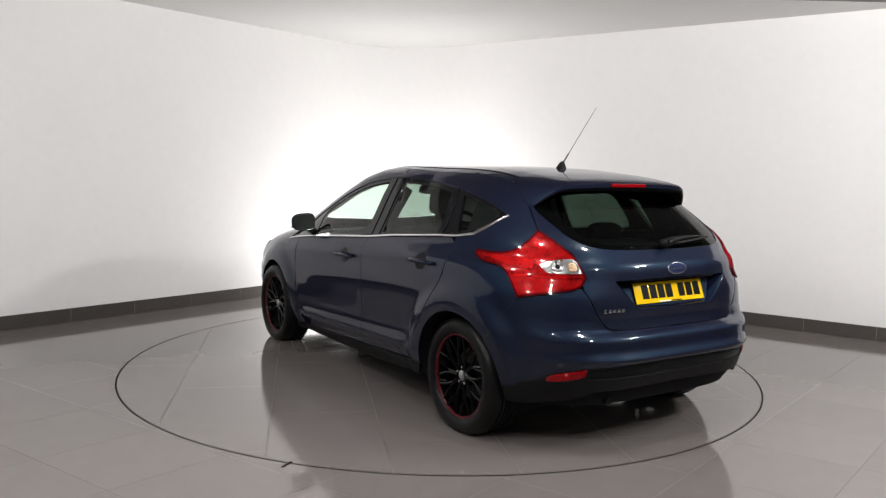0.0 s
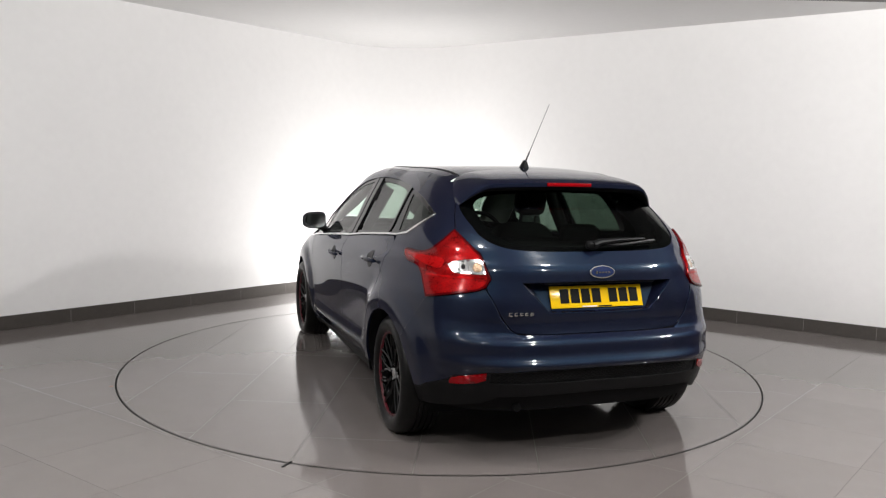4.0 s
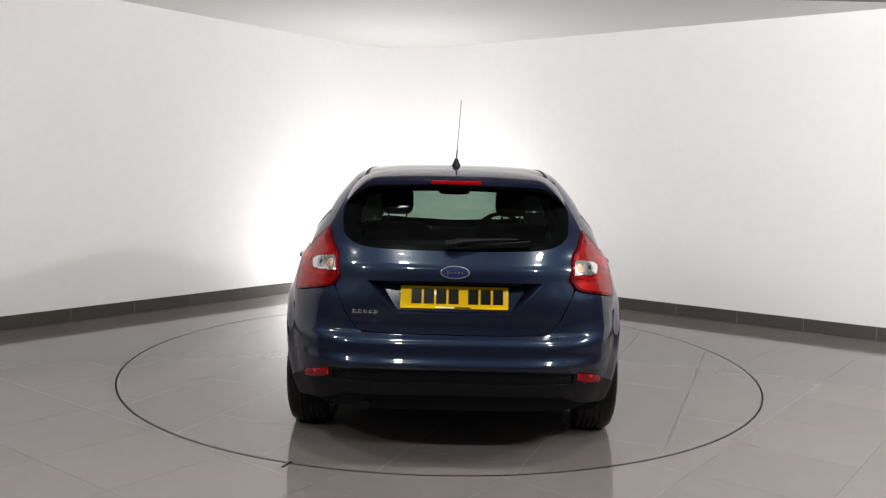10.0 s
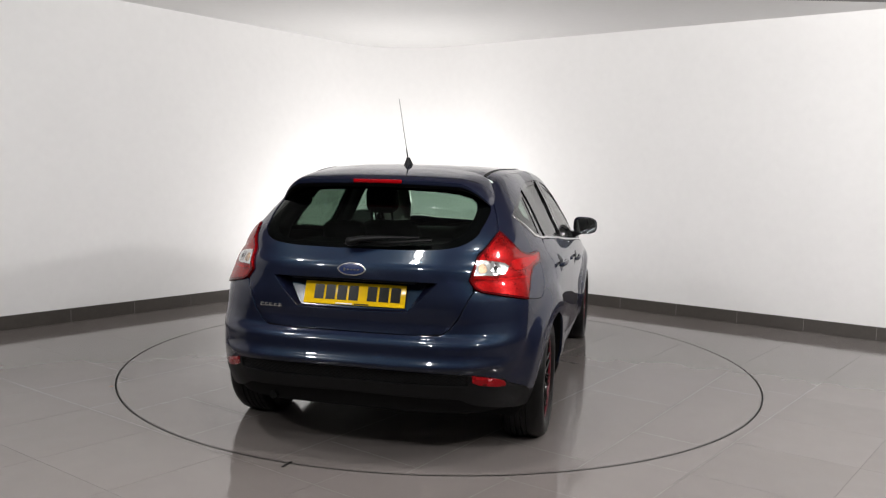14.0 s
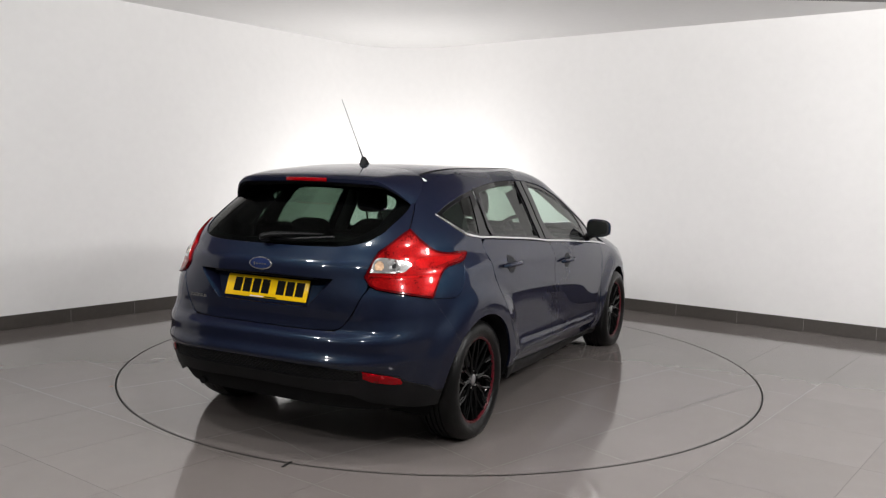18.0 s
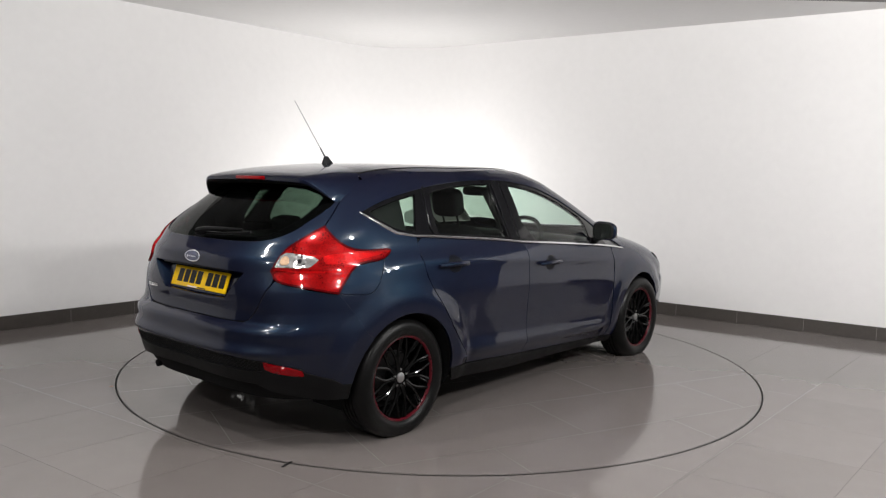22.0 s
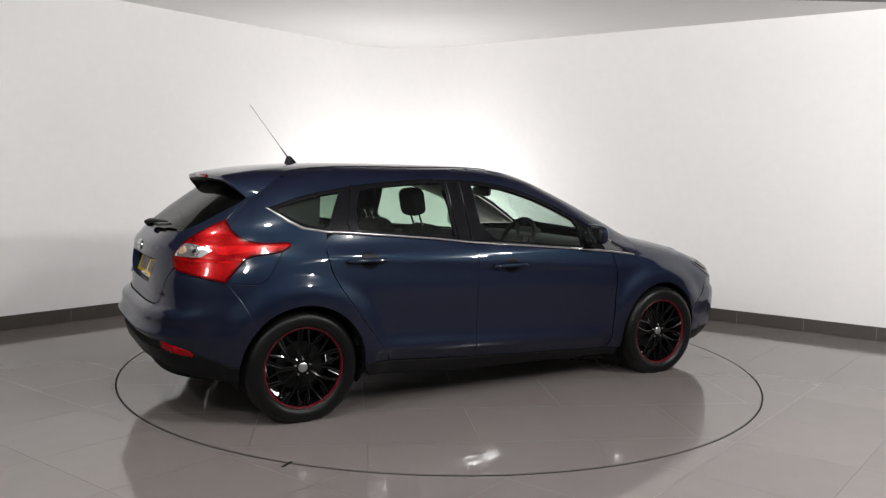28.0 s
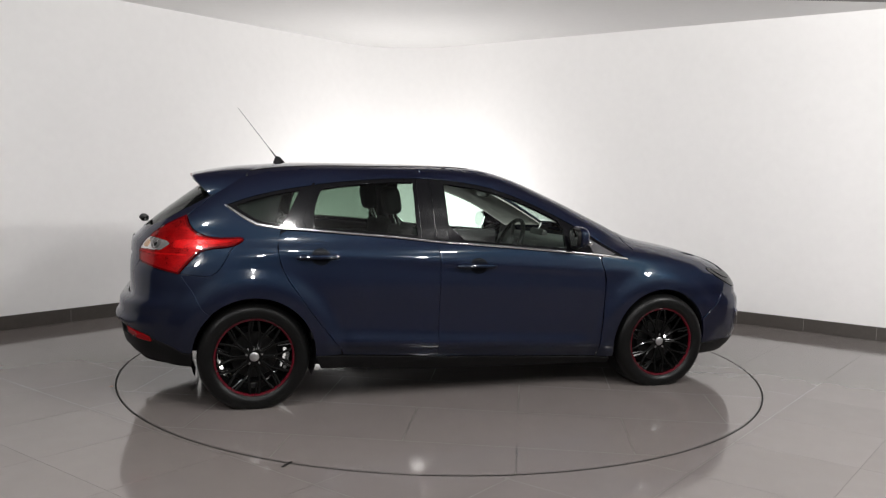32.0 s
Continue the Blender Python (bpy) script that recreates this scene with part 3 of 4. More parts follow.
        bands = [(BRIGHTRED, 0.010, 0.911, 0.903, 0.505, 0.790)]
        for mat, high, za, zb, ua, ub in bands:
            shape = [(ua, za + high / 2), ((ua + ub) / 2, (za + zb) / 2 - 0.003 + high / 2), (ub, zb + high / 2), (ub, zb - high / 2), ((ua + ub) / 2, (za + zb) / 2 - 0.003 - high / 2), (ua, za - high / 2)]
            sheet("lens_rib", np.array(dense(shape, 0.015)), mat, sign, place=dome, off=0.0096, deep=0, gap=0, step=0.02, parent=lens)
        pockets = [(BRIGHTRED, [(0.70, 0.988), (0.90, 0.984), (0.97, 0.984), (0.97, 0.976), (0.90, 0.964), (0.73, 0.93), (0.70, 0.95)])]
        edge = inset(lamp_line, 0.0005)
        sheet("lens_border", edge, BORDER, sign, [inset(lamp_line, 0.009)], place=dome, off=0.0092, deep=0, gap=0, step=0.02, parent=lens)
        for mat, shape in pockets:
            sheet("lamp_pocket", np.array(dense(soften(shape, 2), 0.012)), mat, sign, place=dome, off=0.0094, deep=0, gap=0, step=0.02, parent=lens)
        # strip in the roof ditch
        bm = formed(lambda a, b, s=sign: top(a, s * b), np.array(dense([(-1.33, 0.490), (-0.9, 0.494), (-0.3, 0.494), (0.08, 0.464), (0.08, 0.478), (-0.3, 0.509), (-0.9, 0.510), (-1.33, 0.505)], 0.04)), (), 0.05, 0.003, 0.01)
        part("roof_strip", bm, BLACK, car)
        mirror(car, sign)

    def both(half):
        """An outline over the middle from its left half of (u, z)."""
        h = np.asarray(half, float)
        m = h[::-1].copy()
        m[:, 0] *= -1
        return np.array(dense(np.concatenate([h, m]), 0.025))

    # tail: gate, window, bumper, valance
    gate = both([(0, 0.645)] + soften([(0.2, 0.645), (0.365, 0.647), (0.398, 0.665), (0.442, 0.722), (0.482, 0.81), (0.512, 0.858), (0.498, 0.905)], 1, False) + [(0.539, 1.021), (0.672, 1.117), (0.695, 1.19), (0.708, 1.248), (0.70, 1.30), (0.60, 1.34), (0.3, 1.372), (0, 1.378)])
    window = both(soften([(0, 1.036), (0.2, 1.036), (0.38, 1.042), (0.475, 1.062), (0.555, 1.107), (0.58, 1.138), (0.63, 1.18), (0.685, 1.235), (0.682, 1.275), (0.61, 1.318), (0.45, 1.337), (0, 1.350)], 1, False))
    lamps = [lamp_line, lamp_line * np.array([-1, 1])]
    recess = both(soften([(0, 0.895), (0.36, 0.890), (0.36, 0.890), (0.262, 0.775), (0.240, 0.750), (0, 0.745)], 0, False))
    tailgate = sheet("tailgate", gate, PAINT, 1, [window, recess] + lamps, step=0.018, gap=0.0015)
    bm = bmesh.new()
    outer = [Vector(q) for q in skin(recess[:, 0], recess[:, 1])]
    inner = []
    for q in outer:
        k = (q.z - 0.745) / 0.150
        inner.append(Vector((-1.960 - 0.062 * (1 - k), max(-0.27 - 0.09 * k, min(0.27 + 0.09 * k, q.y * 0.97)), 0.750 + 0.138 * k)))
    va, vb = [bm.verts.new(q) for q in outer], [bm.verts.new(q) for q in inner]
    for k in range(len(va)):
        n = (k + 1) % len(va)
        bm.faces.new((va[k], va[n], vb[n], vb[k]))
    bm.faces.new(vb)
    part("plate_recess", bm, PAINT, tailgate)
    pane = sheet("rear_window", window, REARGLASS, 1, off=-0.004, deep=0, gap=-0.004, step=0.08)
    pane.visible_shadow = False
    inner = both(soften([(0, 1.060), (0.2, 1.060), (0.37, 1.066), (0.435, 1.085), (0.50, 1.125), (0.555, 1.18), (0.605, 1.24), (0.60, 1.275), (0.55, 1.295), (0.43, 1.315), (0, 1.325)], 1, False))
    sheet("window_border", window, GLOSSBLACK, 1, [inner], off=-0.010, deep=0, gap=-0.003)
    half = [(0, 0.640), (0.2, 0.640), (0.366, 0.643), (0.400, 0.663), (0.4445, 0.719), (0.4845, 0.806), (0.5155, 0.855), (0.563, 0.846), (0.653, 0.82), (0.784, 0.795), (0.846, 0.70)]
    corner = side_line([(-1.612, 0.593), (-1.49, 0.497), (-1.52, 0.343), (-1.72, 0.343)], closed=False, soft=0)
    half = half + [tuple(p) for p in corner] + [(0.75, 0.376), (0.66, 0.418), (0.645, 0.437), (0.50, 0.474), (0.3, 0.484), (0, 0.488)]
    bumper = sheet("rear_bumper", both(half), PAINT, 1, [arch[-1.322], arch[-1.322] * np.array([-1, 1])] + lamps, gap=-0.0015, off=0.0015, step=0.012)
    half = [(0, 0.484), (0.3, 0.480), (0.5, 0.470), (0.645, 0.433), (0.66, 0.414), (0.75, 0.372)] + [tuple(p) for p in side_line([(-1.72, 0.339), (-1.56, 0.338), (-1.58, 0.25)], closed=False, soft=0)] + [(0.7, 0.265), (0.52, 0.312), (0.45, 0.350), (0, 0.360)]
    grille = both([(0, 0.480), (0.3, 0.476), (0.485, 0.467), (0.485, 0.418), (0.3, 0.418), (0, 0.420)])
    valance = sheet("valance", both(half), BLACK, 1, [grille, arch[-1.322], arch[-1.322] * np.array([-1, 1])], gap=0.0, off=0.002, label="black plastic lower edge of the bumper")
    honeycomb(valance, grille)
    for sign in (1, -1):
        line = np.array(dense(soften([(0.498, 0.470), (0.498, 0.470), (0.64, 0.434), (0.655, 0.405), (0.645, 0.395), (0.50, 0.424)], 1), 0.015))
        sheet("reflector", line, REFLECTOR, sign, off=0.006, deep=0.012, gap=0, step=0.02, parent=bumper, label="dark red reflector")
        for u in (0.20, 0.56):
            sheet("parking_sensor", ellipse(u, 0.56, 0.011, 0.012, 16), PAINT, sign, off=0.0015, deep=0.004, gap=0, step=0.02, parent=bumper)
    # roof, windscreen, bonnet, nose
    front = [(0.15, 0.458), (0.225, 0.3), (0.265, 0.0)]
    roof = dense([(-1.345, 0.49), (-0.9, 0.494), (-0.3, 0.494)] + front + [(x, -y) for x, y in front[1::-1]] + [(-0.3, -0.494), (-0.9, -0.494), (-1.345, -0.49), (-1.29, -0.3), (-1.265, 0), (-1.29, 0.3)], 0.03)
    part("roof", formed(top, inset(roof, 0.002), (), 0.05, 0.0, 0.012), PAINT, car)
    base = [(1.09, 0.622), (1.20, 0.4), (1.26, 0.0)]
    screen = dense([(x + 0.006, y) for x, y in front] + [(x + 0.006, -y) for x, y in front[1::-1]] + [(0.5, -0.47), (0.85, -0.54)] + [(x, -y) for x, y in base] + base[1::-1] + [(0.85, 0.54), (0.5, 0.47)], 0.03)
    pane = part("windscreen", formed(top, inset(screen, 0.002), (), 0.08, -0.004, 0), CLEAR, car)
    pane.visible_shadow = False
    band = dense([(x + 0.008, y) for x, y in front] + [(x + 0.008, -y) for x, y in front[1::-1]] + [(0.20, -0.455), (0.29, -0.3), (0.33, 0), (0.29, 0.3), (0.20, 0.455)], 0.03)
    part("windscreen_band", formed(top, band, (), 0.06, -0.002, 0), GLOSSBLACK, car)
    hood = dense([(1.105, 0.638), (1.22, 0.4), (1.28, 0), (1.22, -0.4), (1.105, -0.638), (1.4, -0.665), (1.60, -0.645), (1.80, -0.56), (1.93, -0.35), (1.97, 0), (1.93, 0.35), (1.80, 0.56), (1.60, 0.645), (1.4, 0.665)], 0.03)
    part("bonnet", formed(top, inset(hood, 0.0005), (), 0.05, 0.0, 0.012), PAINT, car)
    nose = []
    for s in (1, -1):
        nose.append([(s * (U3 - d), z) for d, z in ((0, 0.86), (0.3, 0.84), (0.45, 0.78), (0.58, 0.70), (0.60, 0.60), (0.68, 0.45), (0.72, 0.25), (0.55, 0.19), (0, 0.18))])
    left = np.array(dense(nose[0] + [], 0.03))
    for s in (1, -1):
        grid = np.array(dense(soften([(U3, 0.40), (U3 - 0.22, 0.40), (U3 - 0.27, 0.30), (U3 - 0.24, 0.24), (U3, 0.23)], 0), 0.03))
        sheet("front_bumper", left, PAINT, s, [arch[1.325], grid, lamp_f], gap=0.001)
        back = np.array(dense([(4.05, 0.80), (4.2, 0.45), (4.25, 0.30), (4.5, 0.25), (U3 - 0.45, 0.42), (U3, 0.42), (U3, 0.895), (4.55, 0.905), (4.3, 0.87), (4.1, 0.86)], 0.03))
        sheet("front_panel", back, PAINT, s, [arch[1.325], lamp_f], off=-0.005, deep=0, gap=0)
        lip = np.array(dense([(U3, 0.265), (U3 - 0.5, 0.275), (U3 - 0.70, 0.27), (U3 - 0.70, 0.20), (U3 - 0.55, 0.178), (U3, 0.170)], 0.03))
        sheet("front_lip", lip, BLACK, s, [arch[1.325]], off=0.006, deep=0.02, gap=0)
        sheet("air_intake", grid, BLACK, s, off=-0.02, deep=0, gap=0)
        sheet("fog_lamp", ellipse(4.47, 0.44, 0.035, 0.032, 24), CLEARLENS, s, off=0.006, deep=0.01, gap=0)
    # dark liner added behind all panels so that no light shows through the gaps
    recess_half = dense([(-0.01, 0.895), (0.365, 0.893), (0.262, 0.757), (0.235, 0.727), (-0.01, 0.720)], 0.03)
    holes = [opening, arch[-1.322], arch[1.325]]
    for s in (1, -1):
        line = np.array(dense([(0, 0.25), (U3 - 0.02, 0.22), (U3 - 0.02, 0.82), (4.3, 0.83), (4.1, 0.86), (3.9, 0.93), (3.9, 1.02), (3.4, 1.36), (2.2, 1.41), (1.2, 1.385), (0.9, 1.375), (0, 1.39)], 0.03))
        win = np.array([p for p in window if p[0] > -1e-6])
        win = np.concatenate([[(-0.02, 1.036)], win, [(-0.02, 1.350)]])
        win = win[np.argsort(np.arctan2(win[:, 1] - 1.19, win[:, 0] - 0.2))]
        part("body_liner", formed(wrap(s), line, [inset(opening, -0.01), arch[-1.322], arch[1.325], win, [p for p in recess_half]], 0.06, -0.022, 0), LINER, car)
    spoiler(car)
    badge_and_plate(tailgate)
    wiper(car, pane)
    aerial(car)
    cabin(car)
    underside(car)
    for x, y in ((-1.325, 0.866), (1.348, 0.898)):
        for s in (1, -1):
            wheel(car, x, y * s, s)
    return car


def handle(door, sign, x, z):
    # flat disc on the door; the hollow's shade is put into its colour
    bm = formed(wrap(sign), side_line(ellipse(x + 0.01, z, 0.058, 0.050), 0.01, soft=0), (), 0.02, 0.0015, 0.004)
    part("handle_cup_shade", bm, SHADEBLACK, door)
    bm = bmesh.new()
    pts = []
    for i in range(13):
        k = i / 12
        px = x - 0.13 + 0.25 * k
        p = skin(side_u(px, z) * sign, z)
        out = 0.012 + 0.020 * math.sin(math.pi * k) ** 0.6
        pts.append((float(p[0]), float(p[1]) + sign * out, z + 0.004 * math.sin(math.pi * k)))
    tube(bm, pts, [0.008] + [0.0135] * 11 + [0.008], 10, 1.0)
    part("door_handle", bm, PAINT, door)


def mirror(car, sign):
    bm = bmesh.new()
    bmesh.ops.create_uvsphere(bm, u_segments=28, v_segments=18, radius=1.0)
    for v in bm.verts:
        x, y, z = v.co
        f = lambda c, n: math.copysign(abs(c) ** n, c)
        v.co = Vector((f(x, 0.75) * (0.042 if x > 0 else 0.030), f(y, 0.62) * 0.092, f(z, 0.62) * 0.067 * (1 - 0.15 * y)))
        v.co += Vector((0.70, 0.922, 1.012))
        v.co.y *= sign
    housing = part("door_mirror", bm, PAINT, car)
    bm = bmesh.new()
    line = [(0.080 * math.copysign(abs(math.cos(a)) ** 0.6, math.cos(a)), 0.056 * math.copysign(abs(math.sin(a)) ** 0.6, math.sin(a))) for a in (2 * math.pi * i / 36 for i in range(36))]
    a = [bm.verts.new((0.656 - 0.10 * y, sign * (0.922 + y), 1.012 + z)) for y, z in line]
    b = [bm.verts.new((0.680 - 0.10 * y, sign * (0.922 + y * 1.04), 1.012 + z * 1.05)) for y, z in line]
    for i in range(36):
        bm.faces.new((a[i], a[(i + 1) % 36], b[(i + 1) % 36], b[i]))
    part("mirror_bezel", bm, BLACK, housing)
    bm = bmesh.new()
    bm.faces.new([bm.verts.new((0.657 - 0.10 * y, sign * (0.922 + y), 1.012 + z)) for y, z in line])
    part("mirror_glass", bm, MIRROR, housing)
    bm = bmesh.new()
    tube(bm, [(0.72, sign * 0.80, 0.935), (0.71, sign * 0.845, 0.945), (0.70, sign * 0.90, 0.97)], [0.05, 0.035, 0.03], 12, 0.7)
    part("mirror_arm", bm, BLACK, housing)
    bm = bmesh.new()
    bars(bm, (0.02, 0.10, 0.022), (0.728, sign * 0.955, 0.975), pose(0, 0, 0, 0, 0, -sign * 22), 0.006)
    part("indicator", bm, CLEARLENS, housing)


def honeycomb(valance, grille):
    bm = formed(wrap(1), grille, (), 0.03, -0.007, 0)
    part("grille_back", bm, BLACK, valance)
    bm = bmesh.new()
    rows, pitch, step = 6, 0.0105, 0.0083
    for k in range(rows):
        for j in range(-46, 47):
            u, z = j * 2 * pitch + (pitch if k % 2 else 0), 0.424 + k * step
            for du in (pitch, -pitch):
                if max(abs(u), abs(u + du)) > 0.478:
                    continue
                p, q = Vector(skin(u, z)), Vector(skin(u + du, z + step))
                tube(bm, [p + Vector((0.003, 0, 0)), q + Vector((0.003, 0, 0))], 0.0017, 4)
    part("grille_mesh", bm, BLACK, valance)


def spoiler(car):
    """The wing over the rear window, built across the car from section to section."""
    bm = bmesh.new()
    rings = []
    for i in range(49):
        y = -0.585 + 1.17 * i / 48
        k = abs(y) / 0.585
        end = max(0.0, (k - 0.72) / 0.28)
        lead = -1.262 - 0.085 * k * k - 0.055 * end ** 2
        tail_x = -1.682 + 0.040 * k ** 4 + 0.085 * end ** 2
        zt = 1.372 - 0.018 * k * k - 0.105 * end ** 1.7
        sink = 0.02 * max(0.0, (k - 0.9) / 0.1)
        z0, zt = float(top_z(lead, abs(y))) + 0.001 - sink, zt - 0.4 * sink
        ring = [(lead, z0 - 0.02), (lead, z0)]
        for s in (0.25, 0.5, 0.75):
            x = lead + (tail_x - lead) * s
            ring.append((x, z0 + (zt - z0) * s ** 1.15 + 0.006 * math.sin(math.pi * s)))
        ring += [(tail_x + 0.012, zt + 0.001), (tail_x, zt - 0.008), (tail_x + 0.002, zt - 0.026 + 0.012 * end), (tail_x + 0.012, zt - 0.034 + 0.014 * end)]
        xu = lead - 0.20 + 0.06 * end
        zg = zt - 0.040 + 0.012 * end
        ring += [(tail_x + 0.07, zg - 0.002), (xu, zg - 0.01)]
        rings.append([bm.verts.new((x, y, z)) for x, z in ring])
    n = len(rings[0])
    for a, b in zip(rings, rings[1:]):
        for j in range(n):
            bm.faces.new((a[j], a[(j + 1) % n], b[(j + 1) % n], b[j]))
    bm.faces.new(rings[0])
    bm.faces.new(rings[-1][::-1])
    wing = part("spoiler", bm, PAINT, car)
    bm = bmesh.new()
    bars(bm, (0.012, 0.26, 0.020), (-1.682, 0, 1.356), None, 0.004)
    part("brake_lamp", bm, REFLECTOR, wing, "high red brake lamp")
    bm = bmesh.new()
    rows = []
    for i in range(49):
        y = -0.578 + 1.156 * i / 48
        k = abs(y) / 0.585
        end = max(0.0, (k - 0.72) / 0.28)
        lead = -1.262 - 0.085 * k * k - 0.055 * end ** 2
        tail_x = -1.682 + 0.040 * k ** 4 + 0.085 * end ** 2
        zt = 1.372 - 0.018 * k * k - 0.105 * end ** 1.7
        low = zt - 0.047 + 0.012 * end
        rows.append([bm.verts.new((x, y, z)) for x, z in ((tail_x + 0.005, zt - 0.031 + 0.013 * end), (tail_x + 0.014, zt - 0.039 + 0.014 * end), (tail_x + 0.07, low), (lead - 0.20 + 0.06 * end, low - 0.009))])
    for a, b in zip(rows, rows[1:]):
        for k in range(3):
            bm.faces.new((a[k], a[k + 1], b[k + 1], b[k]))
    part("spoiler_underside", bm, BLACK, wing)


def badge_and_plate(tailgate):
    def disc(name, a, b, off, mat, parent, thick):
        bm = formed(wrap(1), np.array(ellipse(0, 0.940, a, b, 40)), (), 0.02, off, thick)
        return part(name, bm, mat, parent)
    base = disc("badge", 0.062, 0.030, 0.006, CHROME, tailgate, 0.008)
    tagged(base, "oval blue badge with a chrome rim")
    disc("badge_face", 0.055, 0.024, 0.0072, BLUE, base, 0.001)
    bm = bmesh.new()
    for i in range(5):
        y = 0.034 - i * 0.017
        bars(bm, (0.002, 0.010, 0.007 if i else 0.014), (float(skin(0.03, 0.94)[0]) - 0.0095, y, 0.940))
    part("badge_strokes", bm, CHROME, base)
    bm = bmesh.new()
    for i in range(5):
        y = 0.475 - i * 0.026
        u = float(tail_u(y, 0.742))
        p = skin(u, 0.742)
        bars(bm, (0.004, 0.019, 0.006), (float(p[0]) - 0.003, y, 0.7375 + 0.001 * i), None)
        bars(bm, (0.004, 0.006, 0.020 if i in (0, 4) else 0.015), (float(p[0]) - 0.003, y + 0.006, 0.744), pose(0, 0, 0, 12, 0, 0))
        bars(bm, (0.004, 0.012, 0.004), (float(p[0]) - 0.003, y - 0.002, 0.750), None)
    part("lettering_bars", bm, CHROME, tailgate)
    tilt = pose(0, 0, 0, 0, 20, 0)
    at = Matrix.Translation((-2.004, 0, 0.814)) @ tilt
    bm = bmesh.new()
    bars(bm, (0.006, 0.515, 0.110), (0, 0, 0), None, 0.0025)
    bm.transform(at)
    plate = part("number_plate", bm, YELLOW, tailgate, "yellow rear number plate")
    y = 0.205
    for i in range(7):
        bm = bmesh.new()
        bars(bm, (0.001, 0.048, 0.072), (-0.0036, y - 0.024, 0.004))
        bm.transform(at)
        part("plate_bar", bm, INK, plate)
        y -= 0.059 if i != 3 else 0.094
    for wide, at_y, mat in ((0.085, 0.048, CEIL), (0.075, -0.04, INK)):
        bm = bmesh.new()
        bars(bm, (0.001, wide, 0.006), (-0.0036, at_y, -0.0495))
        bm.transform(at)
        part("plate_strip", bm, mat, plate)
    # dark bar put in for the shadow line under the recess's upper lip
    bm = bmesh.new()
    bars(bm, (0.04, 0.62, 0.012), (-2.016, 0, 0.888), None, 0.004)
    part("plate_shadow_bar", bm, SHADEBLACK, tailgate)


def wiper(car, pane):
    arm = new("rear_wiper")
    arm.parent = car
    bm = bmesh.new()
    tube(bm, [(-1.995, 0.03, 1.070), (-1.985, -0.02, 1.082), (-1.965, -0.14, 1.090), (-1.945, -0.30, 1.094)], [0.024, 0.022, 0.014, 0.007], 10, 0.7)
    part("wiper_arm", bm, BLACK, arm)
    bm = bmesh.new()
    tube(bm, [(-1.965, 0.02, 1.060), (-1.962, -0.15, 1.066), (-1.938, -0.36, 1.084)], 0.009, 8, 0.8)
    part("wiper_blade", bm, RUBBER, arm)
    bm = bmesh.new()
    cushion(bm, (0.05, 0.062, 0.044), (-1.982, 0.025, 1.066), None, 0.7)
    part("wiper_hub", bm, BLACK, arm)


def aerial(car):
    base = (-1.115, 0, float(top_z(-1.115, 0)))
    bm = bmesh.new()
    bmesh.ops.create_cone(bm, cap_ends=True, segments=20, radius1=0.027, radius2=0.009, depth=0.045)
    for v in bm.verts:
        v.co.x = v.co.x * 1.6 - (0.012 if v.co.z > 0 else 0)
        v.co += Vector((base[0], 0, base[2] + 0.02))
    foot = part("aerial_base", bm, BLACK, car)
    bm = bmesh.new()
    a, b = Vector((base[0] - 0.015, 0, base[2] + 0.03)), Vector((-1.384, -0.018, 1.80))
    tube(bm, [a, a.lerp(b, 0.18), a.lerp(b, 0.2), b], [0.0050, 0.0042, 0.0022, 0.0014], 8)
    part("aerial_mast", bm, MAST, foot)


def cushion(bm, size, at, turn=None, power=0.45):
    """A soft rounded block."""
    made = bmesh.ops.create_uvsphere(bm, u_segments=20, v_segments=14, radius=1.0)
    m = Matrix.Translation(at) @ (turn or Matrix())
    for v in made["verts"]:
        v.co = m @ Vector([math.copysign(abs(c) ** power, c) * s / 2 for c, s in zip(v.co, size)])


